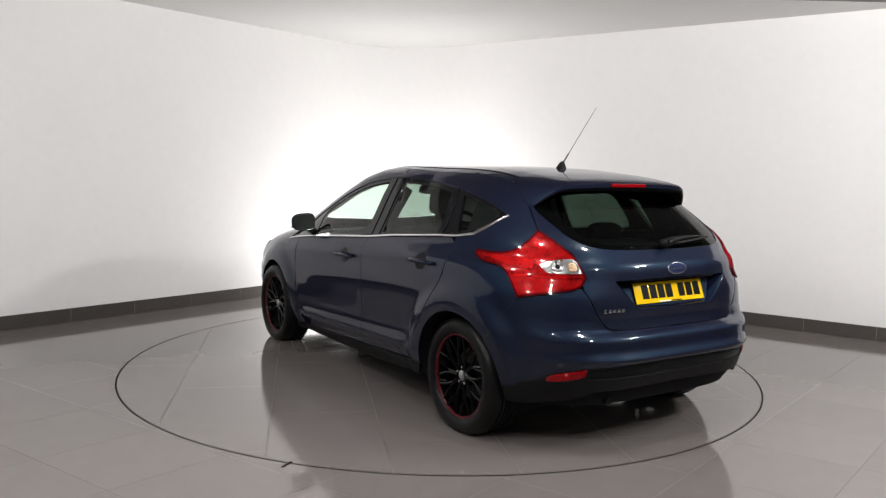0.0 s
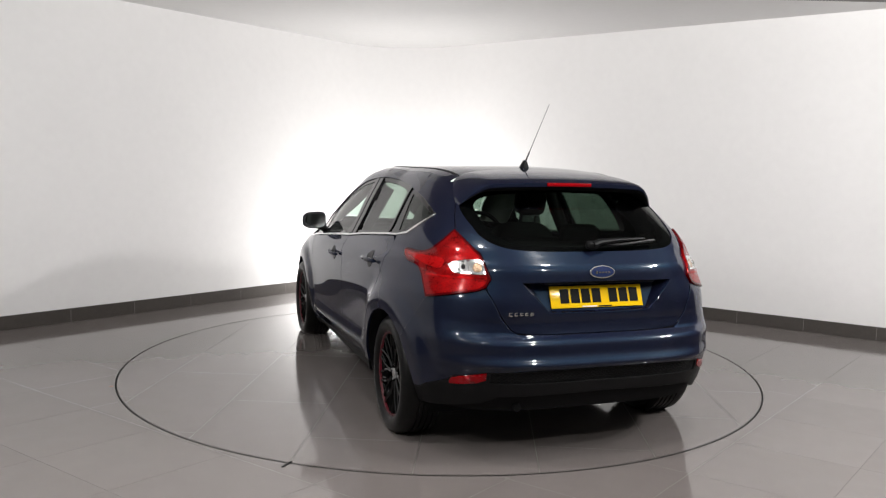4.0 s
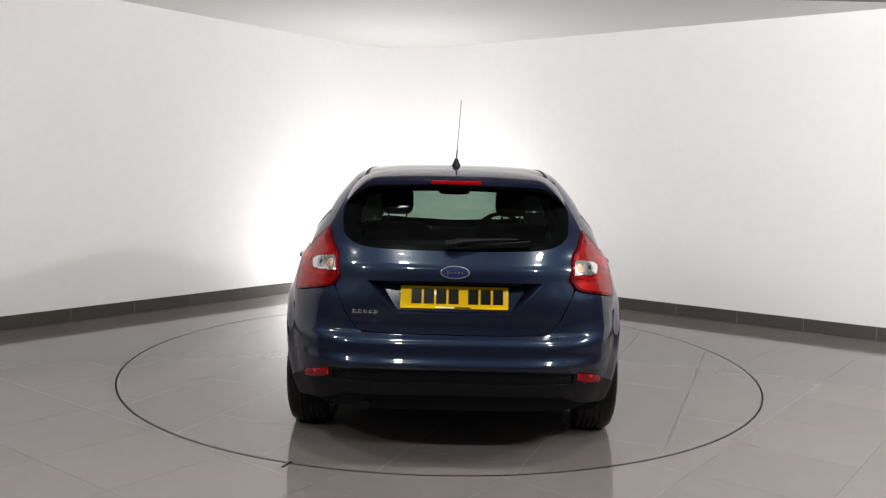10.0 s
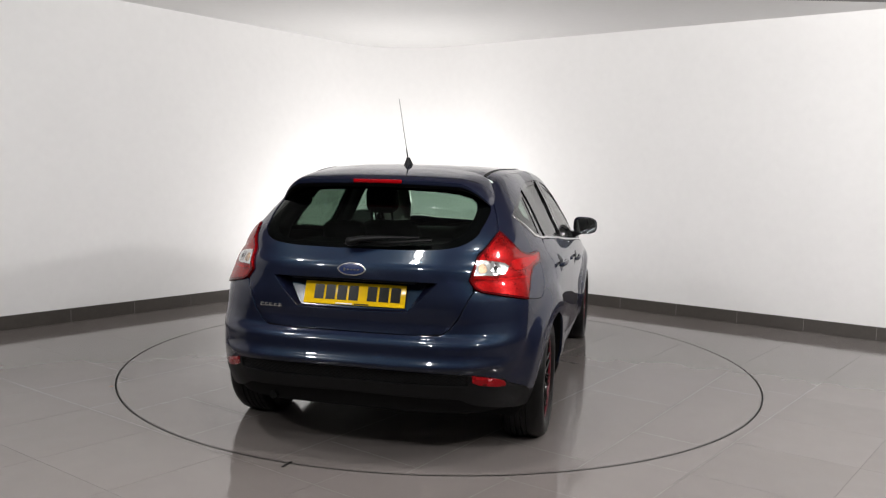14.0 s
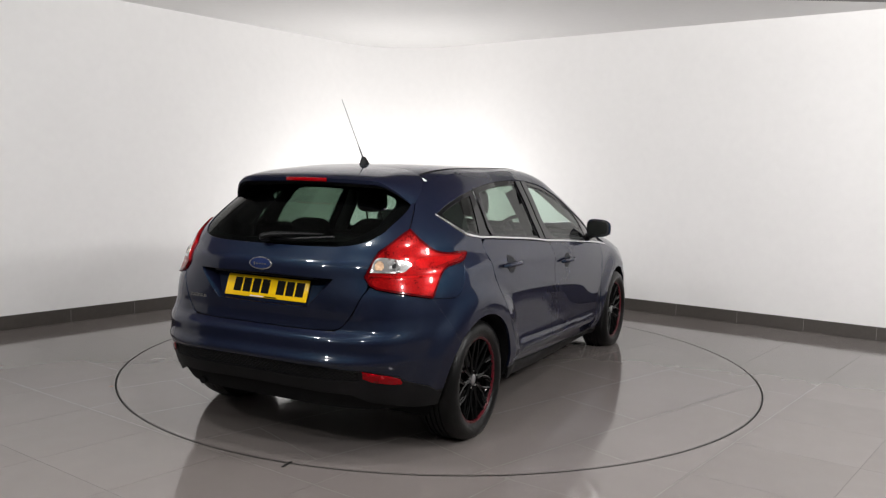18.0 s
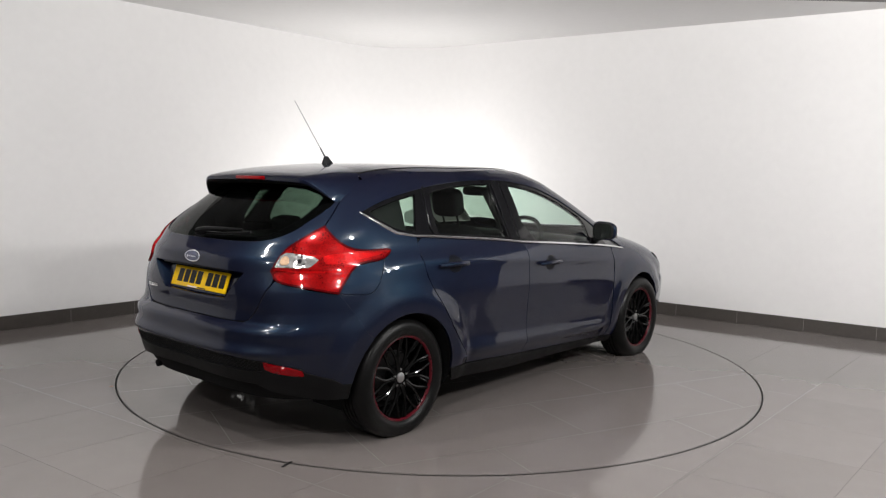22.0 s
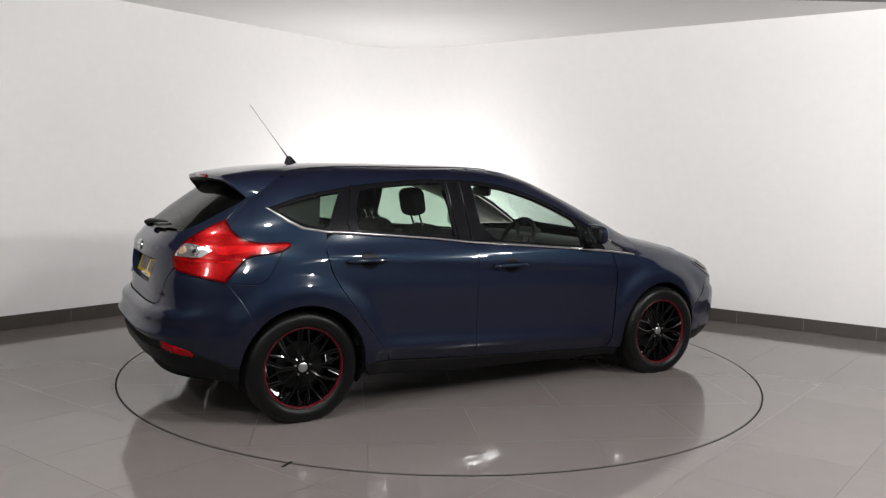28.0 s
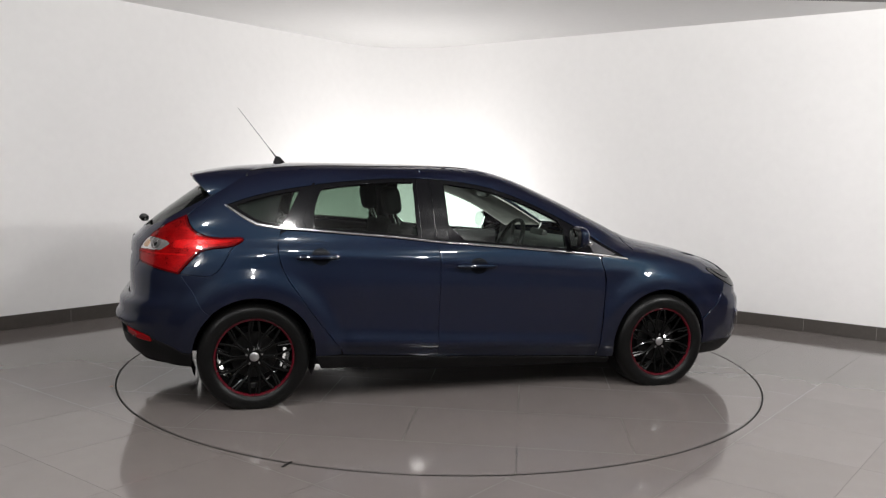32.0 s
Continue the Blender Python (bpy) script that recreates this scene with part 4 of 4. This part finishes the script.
def cabin(car):
    for y in (0.37, -0.37):
        seat = new("front_seat")
        seat.parent = car
        bm = bmesh.new()
        cushion(bm, (0.52, 0.50, 0.16), (0.06, y, 0.52), pose(0, 0, 0, 0, -8, 0))
        part("seat_cushion", bm, FABRIC, seat)
        bm = bmesh.new()
        cushion(bm, (0.16, 0.48, 0.60), (-0.27, y, 0.77), pose(0, 0, 0, 0, -16, 0))
        part("backrest", bm, FABRIC, seat)
        bm = bmesh.new()
        cushion(bm, (0.11, 0.22, 0.18), (-0.42, y * 1.04, 1.212), pose(0, 0, 0, 0, -10, 0), 0.5)
        part("headrest", bm, FABRIC, seat)
        for d in (-0.06, 0.06):
            bm = bmesh.new()
            tube(bm, [(-0.35, y * 1.04 + d, 1.0), (-0.41, y * 1.04 + d, 1.16)], 0.007, 8)
            part("headrest_post", bm, CHROME, seat)
    bench = new("rear_seat")
    bench.parent = car
    bm = bmesh.new()
    cushion(bm, (0.5, 1.26, 0.16), (-0.62, 0, 0.55), None, 0.3)
    part("seat_cushion", bm, FABRIC, bench)
    bm = bmesh.new()
    cushion(bm, (0.17, 1.26, 0.56), (-0.98, 0, 0.74), pose(0, 0, 0, 0, -20, 0), 0.3)
    part("backrest", bm, FABRIC, bench)
    for y in (0.40, -0.40):
        bm = bmesh.new()
        cushion(bm, (0.10, 0.26, 0.15), (-1.10, y, 1.03), pose(0, 0, 0, 0, -14, 0), 0.5)
        part("headrest", bm, FABRIC, bench)
    bm = bmesh.new()
    cushion(bm, (0.62, 1.44, 0.28), (0.98, 0, 0.80), pose(0, 0, 0, 0, 6, 0), 0.4)
    bars(bm, (0.5, 0.22, 0.35), (0.62, 0, 0.62), None, 0.04)
    dash = part("dashboard", bm, TRIM, car)
    bm = bmesh.new()
    cushion(bm, (0.05, 0.24, 0.13), (0.80, 0.0, 0.935), pose(0, 0, 0, 0, 20, 0), 0.3)
    part("display_hood", bm, TRIM, dash)
    wheel_at = Matrix.Translation((0.43, -0.37, 0.922)) @ pose(0, 0, 0, 0, -65, 0)
    bm = bmesh.new()
    ring = [(0.18 + 0.016 * math.cos(a), 0.016 * math.sin(a)) for a in (2 * math.pi * i / 10 for i in range(10))]
    lathe(bm, ring, 40, "Z", closed=True)
    bm.transform(wheel_at)
    sw = part("steering_wheel", bm, BLACK, car)
    bm = bmesh.new()
    cushion(bm, (0.13, 0.15, 0.05), (0, 0, -0.02), None, 0.5)
    for a in (90, 210, 330):
        c, s = math.cos(math.radians(a + 180)), math.sin(math.radians(a + 180))
        tube(bm, [(0.04 * c, 0.04 * s, -0.02), (0.175 * c, 0.175 * s, 0)], 0.015, 8, 0.6)
    bm.transform(wheel_at)
    part("steering_hub", bm, TRIM, sw)
    # inside mirror, headlining, door cards, load bay
    bm = bmesh.new()
    cushion(bm, (0.03, 0.24, 0.07), (0.36, 0, 1.27), None, 0.5)
    part("inside_mirror", bm, BLACK, car)
    hl = dense([(-1.30, 0.46), (-0.3, 0.47), (0.08, 0.44), (0.13, 0.0), (0.08, -0.44), (-0.3, -0.47), (-1.30, -0.46)], 0.05)
    part("headlining", formed(top, hl, (), 0.1, -0.035, 0), HEADLINE, car)
    for s in (1, -1):
        bm = bmesh.new()
        bars(bm, (1.75, 0.06, 0.55), (-0.12, s * 0.79, 0.66), None, 0.02)
        part("door_card", bm, TRIM, car)
        for name, line, wide in (("centre_pillar_lining", ((-0.23, 0.97), (-0.25, 1.15), (-0.28, 1.30)), 0.045), ("rear_pillar_lining", ((-1.36, 1.00), (-1.42, 1.10), (-1.38, 1.19), (-1.30, 1.25)), 0.06)):
            bm = bmesh.new()
            tube(bm, [(x, s * (float(skin(side_u(x, z), z)[1]) - wide - 0.03), z) for x, z in line], wide, 12)
            part(name, bm, TRIM, car)
    bm = bmesh.new()
    bars(bm, (0.75, 1.16, 0.03), (-1.45, 0, 0.99), None, 0.01)
    part("parcel_shelf", bm, FABRIC, car)


def underside(car):
    bm = bmesh.new()
    bars(bm, (1.95, 1.46, 0.06), (0.0, 0, 0.265), None, 0.02)
    bars(bm, (0.62, 1.24, 0.06), (1.33, 0, 0.24), None, 0.02)
    bars(bm, (0.95, 1.26, 0.17), (-1.42, 0, 0.385), None, 0.04)
    bars(bm, (0.28, 1.05, 0.06), (-1.86, 0, 0.41), None, 0.03)
    bars(bm, (0.30, 1.10, 0.25), (1.85, 0, 0.33), None, 0.04)
    part("floor_pan", bm, LINER, car)
    bm = bmesh.new()
    tube(bm, [(-1.325, -0.72, 0.27), (-1.325, 0.72, 0.27)], 0.035, 10)
    part("rear_axle", bm, STEEL, car)
    bm = bmesh.new()
    tube(bm, [(-1.70, 0.38, 0.32), (-1.90, 0.42, 0.30), (-2.02, 0.42, 0.283)], 0.021, 12)
    cushion(bm, (0.26, 0.55, 0.12), (-1.74, 0.12, 0.345), None, 0.5)
    part("exhaust", bm, LINER, car)
    for x in (-1.322, 1.325):
        for s in (1, -1):
            bm = bmesh.new()
            n = 40
            a = []
            for i in range(n + 1):
                t = math.pi * (-0.12 + 1.24 * i / n)
                px, pz = x + (-0.003 if x < 0 else 0.020) + 0.359 * math.cos(t), 0.310 + 0.359 * math.sin(t)
                o = float(skin(side_u(px, pz), pz)[1])
                a.append((bm.verts.new((px, s * (o - 0.012), pz)), bm.verts.new((px, s * 0.52, pz))))
            for p, q in zip(a, a[1:]):
                bm.faces.new((p[0], p[1], q[1], q[0]))
            part("wheel_arch_liner", bm, LINER, car)


def wheel(car, x, y, s):
    """A tyre on a black lattice rim with a red lip."""
    hub = new("wheel")
    hub.parent = car
    high = 0.306 if x < 0 else 0.298
    hub.matrix_basis = pose(x, y, high, 0, 0, 0 if s > 0 else 180)
    w = -0.205
    bm = bmesh.new()
    prof = [(0.228, -0.004), (0.238, 0.008), (0.256, 0.017), (0.282, 0.018), (0.303, 0.009), (0.318, -0.010), (0.323, -0.032)]
    for k in range(5):
        h = -0.045 - k * 0.028
        prof += [(0.325, h), (0.325, h - 0.020), (0.318, h - 0.0215), (0.318, h - 0.0265)]
    prof += [(0.323, w + 0.03), (0.310, w + 0.012), (0.292, w), (0.236, w + 0.002), (0.226, w + 0.01)]
    lathe(bm, prof, 90)
    for v in bm.verts:
        v.co.z = max(v.co.z, 0.0008 - high)
    part("tyre", bm, RUBBER, hub, "black road tyre")
    bm = bmesh.new()
    lathe(bm, [(0.218, -0.012), (0.222, -0.003), (0.229, -0.0005), (0.234, -0.003), (0.236, -0.014)], 72)
    part("rim_lip", bm, REDRING, hub, "red pinstriped rim edge")
    bm = bmesh.new()
    lathe(bm, [(0.228, -0.01), (0.219, -0.012), (0.212, -0.03), (0.205, -0.07), (0.198, w + 0.02), (0.225, w + 0.005)], 64)
    lathe(bm, [(0.0, -0.03), (0.05, -0.028), (0.062, -0.036), (0.064, -0.07)], 32)
    part("rim", bm, RIM, hub, "gloss black lattice wheel rim")
    bm = bmesh.new()

    def at(r, da, h):
        return (r * math.cos(da), h, r * math.sin(da))
    for d in (-1, 1):
        tube(bm, [at(0.045, d * 0.10, -0.030), at(0.105, d * 0.045, -0.024), at(0.150, d * 0.10, -0.018), at(0.219, d * 0.205, -0.012)], [0.011, 0.008, 0.0075, 0.009], 6)
    tube(bm, [at(0.150, 0.314 - 0.12, -0.020), at(0.219, 0.314 - 0.02, -0.013)], 0.006, 6)
    spoke = part("spoke", bm, RIM, hub)
    for i in range(1, 10):
        again = new("spoke", spoke.data)
        again.parent = hub
        again.matrix_basis = Matrix.Rotation(2 * math.pi * i / 10, 4, "Y")
    bm = bmesh.new()
    lathe(bm, [(0.0, -0.018), (0.020, -0.019), (0.027, -0.023), (0.028, -0.034)], 28)
    part("centre_cap", bm, SATIN, hub, "silver centre cap")
    for i in range(5):
        a = 2 * math.pi * i / 5 + 0.3
        bm = bmesh.new()
        lathe(bm, [(0.0, -0.022), (0.007, -0.023), (0.008, -0.034)], 6, centre=(0.046 * math.cos(a), 0, 0.046 * math.sin(a)))
        part("wheel_nut", bm, SATIN, hub)
    bm = bmesh.new()
    lathe(bm, [(0.0, 0.0035), (0.0028, 0.0025), (0.0042, 0.0), (0.0042, -0.004)], 8, centre=(0.2255, -0.001, 0))
    bolt = part("rim_bolt", bm, BOLT, hub)
    for i in range(1, 20):
        again = new("rim_bolt", bolt.data)
        again.parent = hub
        again.matrix_basis = Matrix.Rotation(2 * math.pi * i / 20, 4, "Y")
    bm = bmesh.new()
    lathe(bm, [(0.06, -0.085), (0.135, -0.085), (0.138, -0.095), (0.135, -0.105), (0.06, -0.105)], 40)
    part("brake_disc", bm, STEEL, hub)
    # added dark disc that keeps the bright floor from showing between the spokes
    bm = bmesh.new()
    lathe(bm, [(0.0, -0.128), (0.172, -0.128), (0.176, -0.134), (0.0, -0.138)], 40)
    part("spoke_blocker", bm, LINER, hub)


# ---- the room ----
AX, BX = Vector((math.cos(radians(49.8)), math.sin(radians(49.8)), 0)), Vector((math.cos(radians(-34.9)), math.sin(radians(-34.9)), 0))
CORNER = Vector((-0.67, 4.24, 0))
TABLE_R = 2.252


def flat(bm, pts, z0, z1):
    """A slab over a plan outline."""
    lo, hi = [bm.verts.new((p[0], p[1], z0)) for p in pts], [bm.verts.new((p[0], p[1], z1)) for p in pts]
    bm.faces.new(hi)
    bm.faces.new(lo[::-1])
    n = len(pts)
    for i in range(n):
        bm.faces.new((lo[i], lo[(i + 1) % n], hi[(i + 1) % n], hi[i]))


def wall_line(inset_by=0.0, far=9.0, r=0.85):
    """The two walls' line in plan, with the rounded corner between them, from the left wall's far end."""
    n1, n2 = Vector((AX.y, -AX.x, 0)), Vector((-BX.y, BX.x, 0)) * -1
    half = math.acos(max(-1, min(1, (-AX).dot(BX)))) / 2
    reach = r / math.tan(half)
    mid = CORNER + ((-AX + BX).normalized()) * (r / math.sin(half))
    p, q = CORNER - AX * reach, CORNER + BX * reach
    a0, a1 = (p - mid), (q - mid)
    t0, t1 = math.atan2(a0.y, a0.x), math.atan2(a1.y, a1.x)
    pts = [CORNER - AX * far]
    for i in range(17):
        t = t0 + ((t1 - t0 + math.pi) % (2 * math.pi) - math.pi) * i / 16
        pts.append(mid + Vector((math.cos(t), math.sin(t), 0)) * (r - inset_by))
    pts.append(CORNER + BX * far)
    pts[0], pts[-1] = pts[0] + n1 * inset_by, pts[-1] + n2 * inset_by
    return pts


def ribbon(name, line, z0, z1, out, mat):
    """A wall along a plan line, thickened away from the room."""
    bm = bmesh.new()
    n = len(line)
    rows = []
    for i, p in enumerate(line):
        d = (line[min(i + 1, n - 1)] - line[max(i - 1, 0)]).normalized()
        o = p + Vector((-d.y, d.x, 0)) * out
        rows.append([bm.verts.new((p.x, p.y, z0)), bm.verts.new((p.x, p.y, z1)), bm.verts.new((o.x, o.y, z1)), bm.verts.new((o.x, o.y, z0))])
    for a, b in zip(rows, rows[1:]):
        for j in range(4):
            bm.faces.new((a[j], a[(j + 1) % 4], b[(j + 1) % 4], b[j]))
    bm.faces.new(rows[0])
    bm.faces.new(rows[-1][::-1])
    return part(name, bm, mat, None)


def build_room():
    line = wall_line()
    turn = CORNER + BX * 7.3
    tagged(ribbon("wall_back", line[:-1] + [turn], 0, CEILING, 0.15, WALL), "plain white painted walls meeting in a rounded corner", "wall", kind="structure")
    # unseen dark stretch that ends the white wall's reflection in the doors
    tagged(ribbon("wall_side", [turn, line[-1]], 0, CEILING, 0.15, DARKWALL), "unseen wall that closes the room, made dark for the car's reflections", "wall", kind="structure")
    far_l, far_r = line[0], line[-1]
    back = far_l + (far_r - CORNER)
    # unseen walls added behind the camera, dark for the reflections
    for name, a, b in (("wall_left", back, far_l), ("wall_right", far_r, back)):
        tagged(ribbon(name, [a, b], 0, CEILING, 0.15, DARKWALL), "unseen wall that closes the room, made dark for the car's reflections", "wall", kind="structure")
    plan = [p * 1.1 for p in (back, far_l, CORNER, far_r)]

    def cut(sign, at):
        """The plan on one side of a line across the room."""
        out = []
        for a, b in zip(plan, plan[1:] + plan[:1]):
            da, db = sign * (a.y - at), sign * (b.y - at)
            if da >= 0:
                out.append(a)
            if da * db < 0:
                out.append(a.lerp(b, da / (da - db)))
        return out
    # the front part is unseen, greyed to darken what the car mirrors
    for name, sign, mat, label in (("ceiling_back", 1, CEIL, "plain white painted ceiling"), ("ceiling_front", -1, FRONTCEIL, "unseen front ceiling that carries the lights, greyed to dim the car's reflections")):
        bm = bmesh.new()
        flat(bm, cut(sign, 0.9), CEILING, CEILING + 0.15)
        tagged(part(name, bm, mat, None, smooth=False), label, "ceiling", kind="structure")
    for lx, ly, _ in LAMPS:
        ceiling_light(lx, ly)
    # floor bed under the tiles, with the turntable's well in it
    bm = bmesh.new()
    ring = [Vector((math.cos(2 * math.pi * i / 96), math.sin(2 * math.pi * i / 96), 0)) for i in range(96)]
    inner = [bm.verts.new(p * (TABLE_R + 0.02) + Vector((0, 0, -0.004))) for p in ring]
    outer = [bm.verts.new(p * 14 + Vector((0, 0, -0.004))) for p in ring]
    low = [bm.verts.new(p * (TABLE_R + 0.02) + Vector((0, 0, -0.06))) for p in ring]
    for i in range(96):
        k = (i + 1) % 96
        bm.faces.new((inner[i], outer[i], outer[k], inner[k]))
        bm.faces.new((inner[k], low[k], low[i], inner[i]))
    bm.faces.new(low)
    floor = tagged(part("floor", bm, GROUT, None, smooth=False), "polished grey porcelain tile floor", "floor", kind="structure")
    return floor, line


def ceiling_light(px, py):
    base = new("ceiling_light")
    base.matrix_basis = pose(px, py, CEILING)
    tagged(base, "round white ceiling light on a short stem", "ceiling light", "ceiling lights")
    bm = bmesh.new()
    lathe(bm, [(0.0, -0.010), (0.060, -0.010), (0.068, -0.004), (0.070, 0.0)], 32, "Z")
    part("canopy", bm, CEIL, base)
    bm = bmesh.new()
    lathe(bm, [(0.012, -0.010), (0.012, -0.030), (0.022, -0.034), (0.022, -0.046), (0.0, -0.048)], 20, "Z")
    part("lamp_holder", bm, CEIL, base)


def floor_tiles(floor):
    """Tiles of 60 cm along the two walls; those at the turntable are cut to its edge."""
    origin = Vector((2.44, 2.08, 0))
    rim = np.array([(math.cos(2 * math.pi * i / 360) * (TABLE_R + 0.006), math.sin(2 * math.pi * i / 360) * (TABLE_R + 0.006)) for i in range(360)])
    g, size = 0.0009, 0.6
    corners = [AX * (-g) * 0 + p for p in (AX * g + BX * g, AX * (size - g) + BX * g, AX * (size - g) + BX * (size - g), AX * g + BX * (size - g))]
    bm = bmesh.new()
    flat(bm, corners, -0.012, 0.0)
    bmesh.ops.recalc_face_normals(bm, faces=bm.faces)
    shared = bpy.data.meshes.new("tile")
    bm.to_mesh(shared)
    bm.free()
    shared.materials.append(TILE)
    nl, nr = Vector((AX.y, -AX.x, 0)), Vector((BX.y, -BX.x, 0))
    for i in range(-14, 4):
        for j in range(-13, 10):
            p = origin + AX * (size * i) + BX * (size * j)
            mid = p + (AX + BX) * (size / 2)
            if (mid - CORNER).dot(nl) < -0.4 or (mid - CORNER).dot(nr) < -0.4 or mid.length > 8.2 or mid.y < -6.4:
                continue
            pts = np.array([(p + c)[:2] for c in corners])
            dist = np.linalg.norm(pts, axis=1)
            if dist.max() < TABLE_R:
                continue
            near = float(np.min(np.linalg.norm(np.array(dense(pts, 0.02)), axis=1)))
            if near > TABLE_R + 0.01:
                ob = new("tile", shared)
                ob.parent = floor
                ob.matrix_basis = Matrix.Translation(p)
            else:
                v, f = fill(np.array(dense(pts, 0.15)), [rim], 0.3)
                me = bpy.data.meshes.new("tile")
                me.from_pydata([(a, b, 0.0) for a, b in v], [], [tuple(t) for t in f])
                me.materials.append(TILE)
                me.update()
                for poly in me.polygons:
                    if poly.normal.z < 0:
                        poly.flip()
                ob = new("tile", me)
                ob.parent = floor


def skirting(line):
    base = tagged(new("skirting"), "dark grey tile skirting along the white walls", "skirting", kind="structure")
    for start, d, first, count in ((CORNER, -AX, 0.59, 9), (CORNER, BX, 0.24, 9)):
        n = Vector((AX.y, -AX.x, 0)) if d == -AX else Vector((BX.y, -BX.x, 0))
        bm = bmesh.new()
        a, b = start + d * (first + 0.5), start + d * (first + 0.6 * count + 0.5)
        flat(bm, [a, b, b + n * 0.010, a + n * 0.010], 0.001, 0.1215)
        part("skirting_joint", bm, JOINT, base, smooth=False)
        for k in range(count):
            a, b = start + d * (first + 0.6 * k + 0.002 + 0.5), start + d * (first + 0.6 * (k + 1) - 0.002 + 0.5)
            bm = bmesh.new()
            pts = [a, b, b + n * 0.012, a + n * 0.012]
            flat(bm, pts, 0.001, 0.122)
            part("skirting_tile", bm, SKIRT, base, smooth=False)
    arc = wall_line(0.012)[1:-1]
    ob = ribbon("skirting_tile", arc, 0.001, 0.122, 0.011, SKIRT)
    ob.parent = base


def build_turntable():
    table = tagged(new("turntable"), "round tiled turntable with a thin dark edge, flush with the floor", "turntable")
    bm = bmesh.new()
    lathe(bm, [(TABLE_R - 0.004, -0.05), (TABLE_R + 0.005, -0.05), (TABLE_R + 0.005, -0.001), (TABLE_R - 0.004, -0.001)], 180, "Z", closed=True)
    part("rim", bm, GAP, table, "thin dark metal edge")
    bm = bmesh.new()
    lathe(bm, [(0.0, -0.006), (TABLE_R - 0.003, -0.006)], 120, "Z")
    part("bed", bm, GROUT, table)
    rim = np.array([(math.cos(2 * math.pi * i / 240) * (TABLE_R - 0.006), math.sin(2 * math.pi * i / 240) * (TABLE_R - 0.006)) for i in range(240)])
    a, g = radians(157.5), 0.0012
    dx, dy = np.array([math.cos(a), math.sin(a)]), np.array([-math.sin(a), math.cos(a)])
    for j in range(-4, 4):
        for i in range(-3, 3):
            o = (0.6 if j % 2 else 0.0)
            lo, hi = (i * 1.2 + o + g, (i + 1) * 1.2 + o - g), (j * 0.6 + g, (j + 1) * 0.6 - g)
            pts = np.array([lo[0] * dx + hi[0] * dy, lo[1] * dx + hi[0] * dy, lo[1] * dx + hi[1] * dy, lo[0] * dx + hi[1] * dy])
            n = dense(pts, 0.1)
            if min(np.hypot(p[0], p[1]) for p in n) > TABLE_R - 0.05:
                continue
            far = [p for p in n if np.hypot(p[0], p[1]) > TABLE_R - 0.006]
            if far:
                # cut: the triangles outside the rim are dropped
                box = np.array(n)
                loops, edges = [Vector(p) for p in box] + [Vector(p) for p in rim], []
                m = len(box)
                edges = [(k, (k + 1) % m) for k in range(m)] + [(m + k, m + (k + 1) % len(rim)) for k in range(len(rim))]
                from mathutils.geometry import delaunay_2d_cdt
                v, _, f, *_ = delaunay_2d_cdt(loops, edges, [], 0, 1e-5)
                v = np.array([tuple(q) for q in v])
                f = np.array([t for t in f if len(t) == 3])
                c = v[f].mean(1)
                f = f[inside(box, c) & inside(rim, c)]
                used = np.unique(f)
                back = {k: q for q, k in enumerate(used)}
                v, f = v[used], [tuple(back[k] for k in t) for t in f]
            else:
                v, f = pts, [(0, 1, 2, 3)]
            if not len(f):
                continue
            me = bpy.data.meshes.new("tile")
            me.from_pydata([(p[0], p[1], 0.0) for p in v], [], [tuple(t) for t in f])
            me.materials.append(TILE)
            me.update()
            for poly in me.polygons:
                if poly.normal.z < 0:
                    poly.flip()
            new("tile", me).parent = table
    return table


def floor_marks(floor):
    bm = bmesh.new()
    bars(bm, (0.012, 0.075, 0.006), (-0.722, -2.156, 0.0), pose(0, 0, 0, 0, 0, -22))
    part("floor_notch", bm, GAP, floor, "short dark notch beside the turntable's edge")
    bm = bmesh.new()
    lathe(bm, [(0.0, 0.002), (0.009, 0.0015), (0.012, 0.0)], 14, "Z", (-2.094, -0.898, 0))
    part("floor_chip", bm, RUST, floor, "small reddish chip in the floor")


FLOOR, WALL_LINE = build_room()
skirting(WALL_LINE)
TABLE = build_turntable()
CAR = build_car()
floor_tiles(FLOOR)
floor_marks(FLOOR)


def motions():
    """The turntable and the car on it turn together, evenly."""
    rows = [0.0, 0.2] + [0.5 * k for k in range(1, 64)] + [31.8, 32.0]
    turns = [(t, pose(0, 0, 0, 0, 0, 122.79 - 3.3231 * t)) for t in rows]
    walk(TABLE, turns)
    walk(CAR, [(t, m @ pose(-0.0811, -0.0788, 0)) for t, m in turns])


motions()
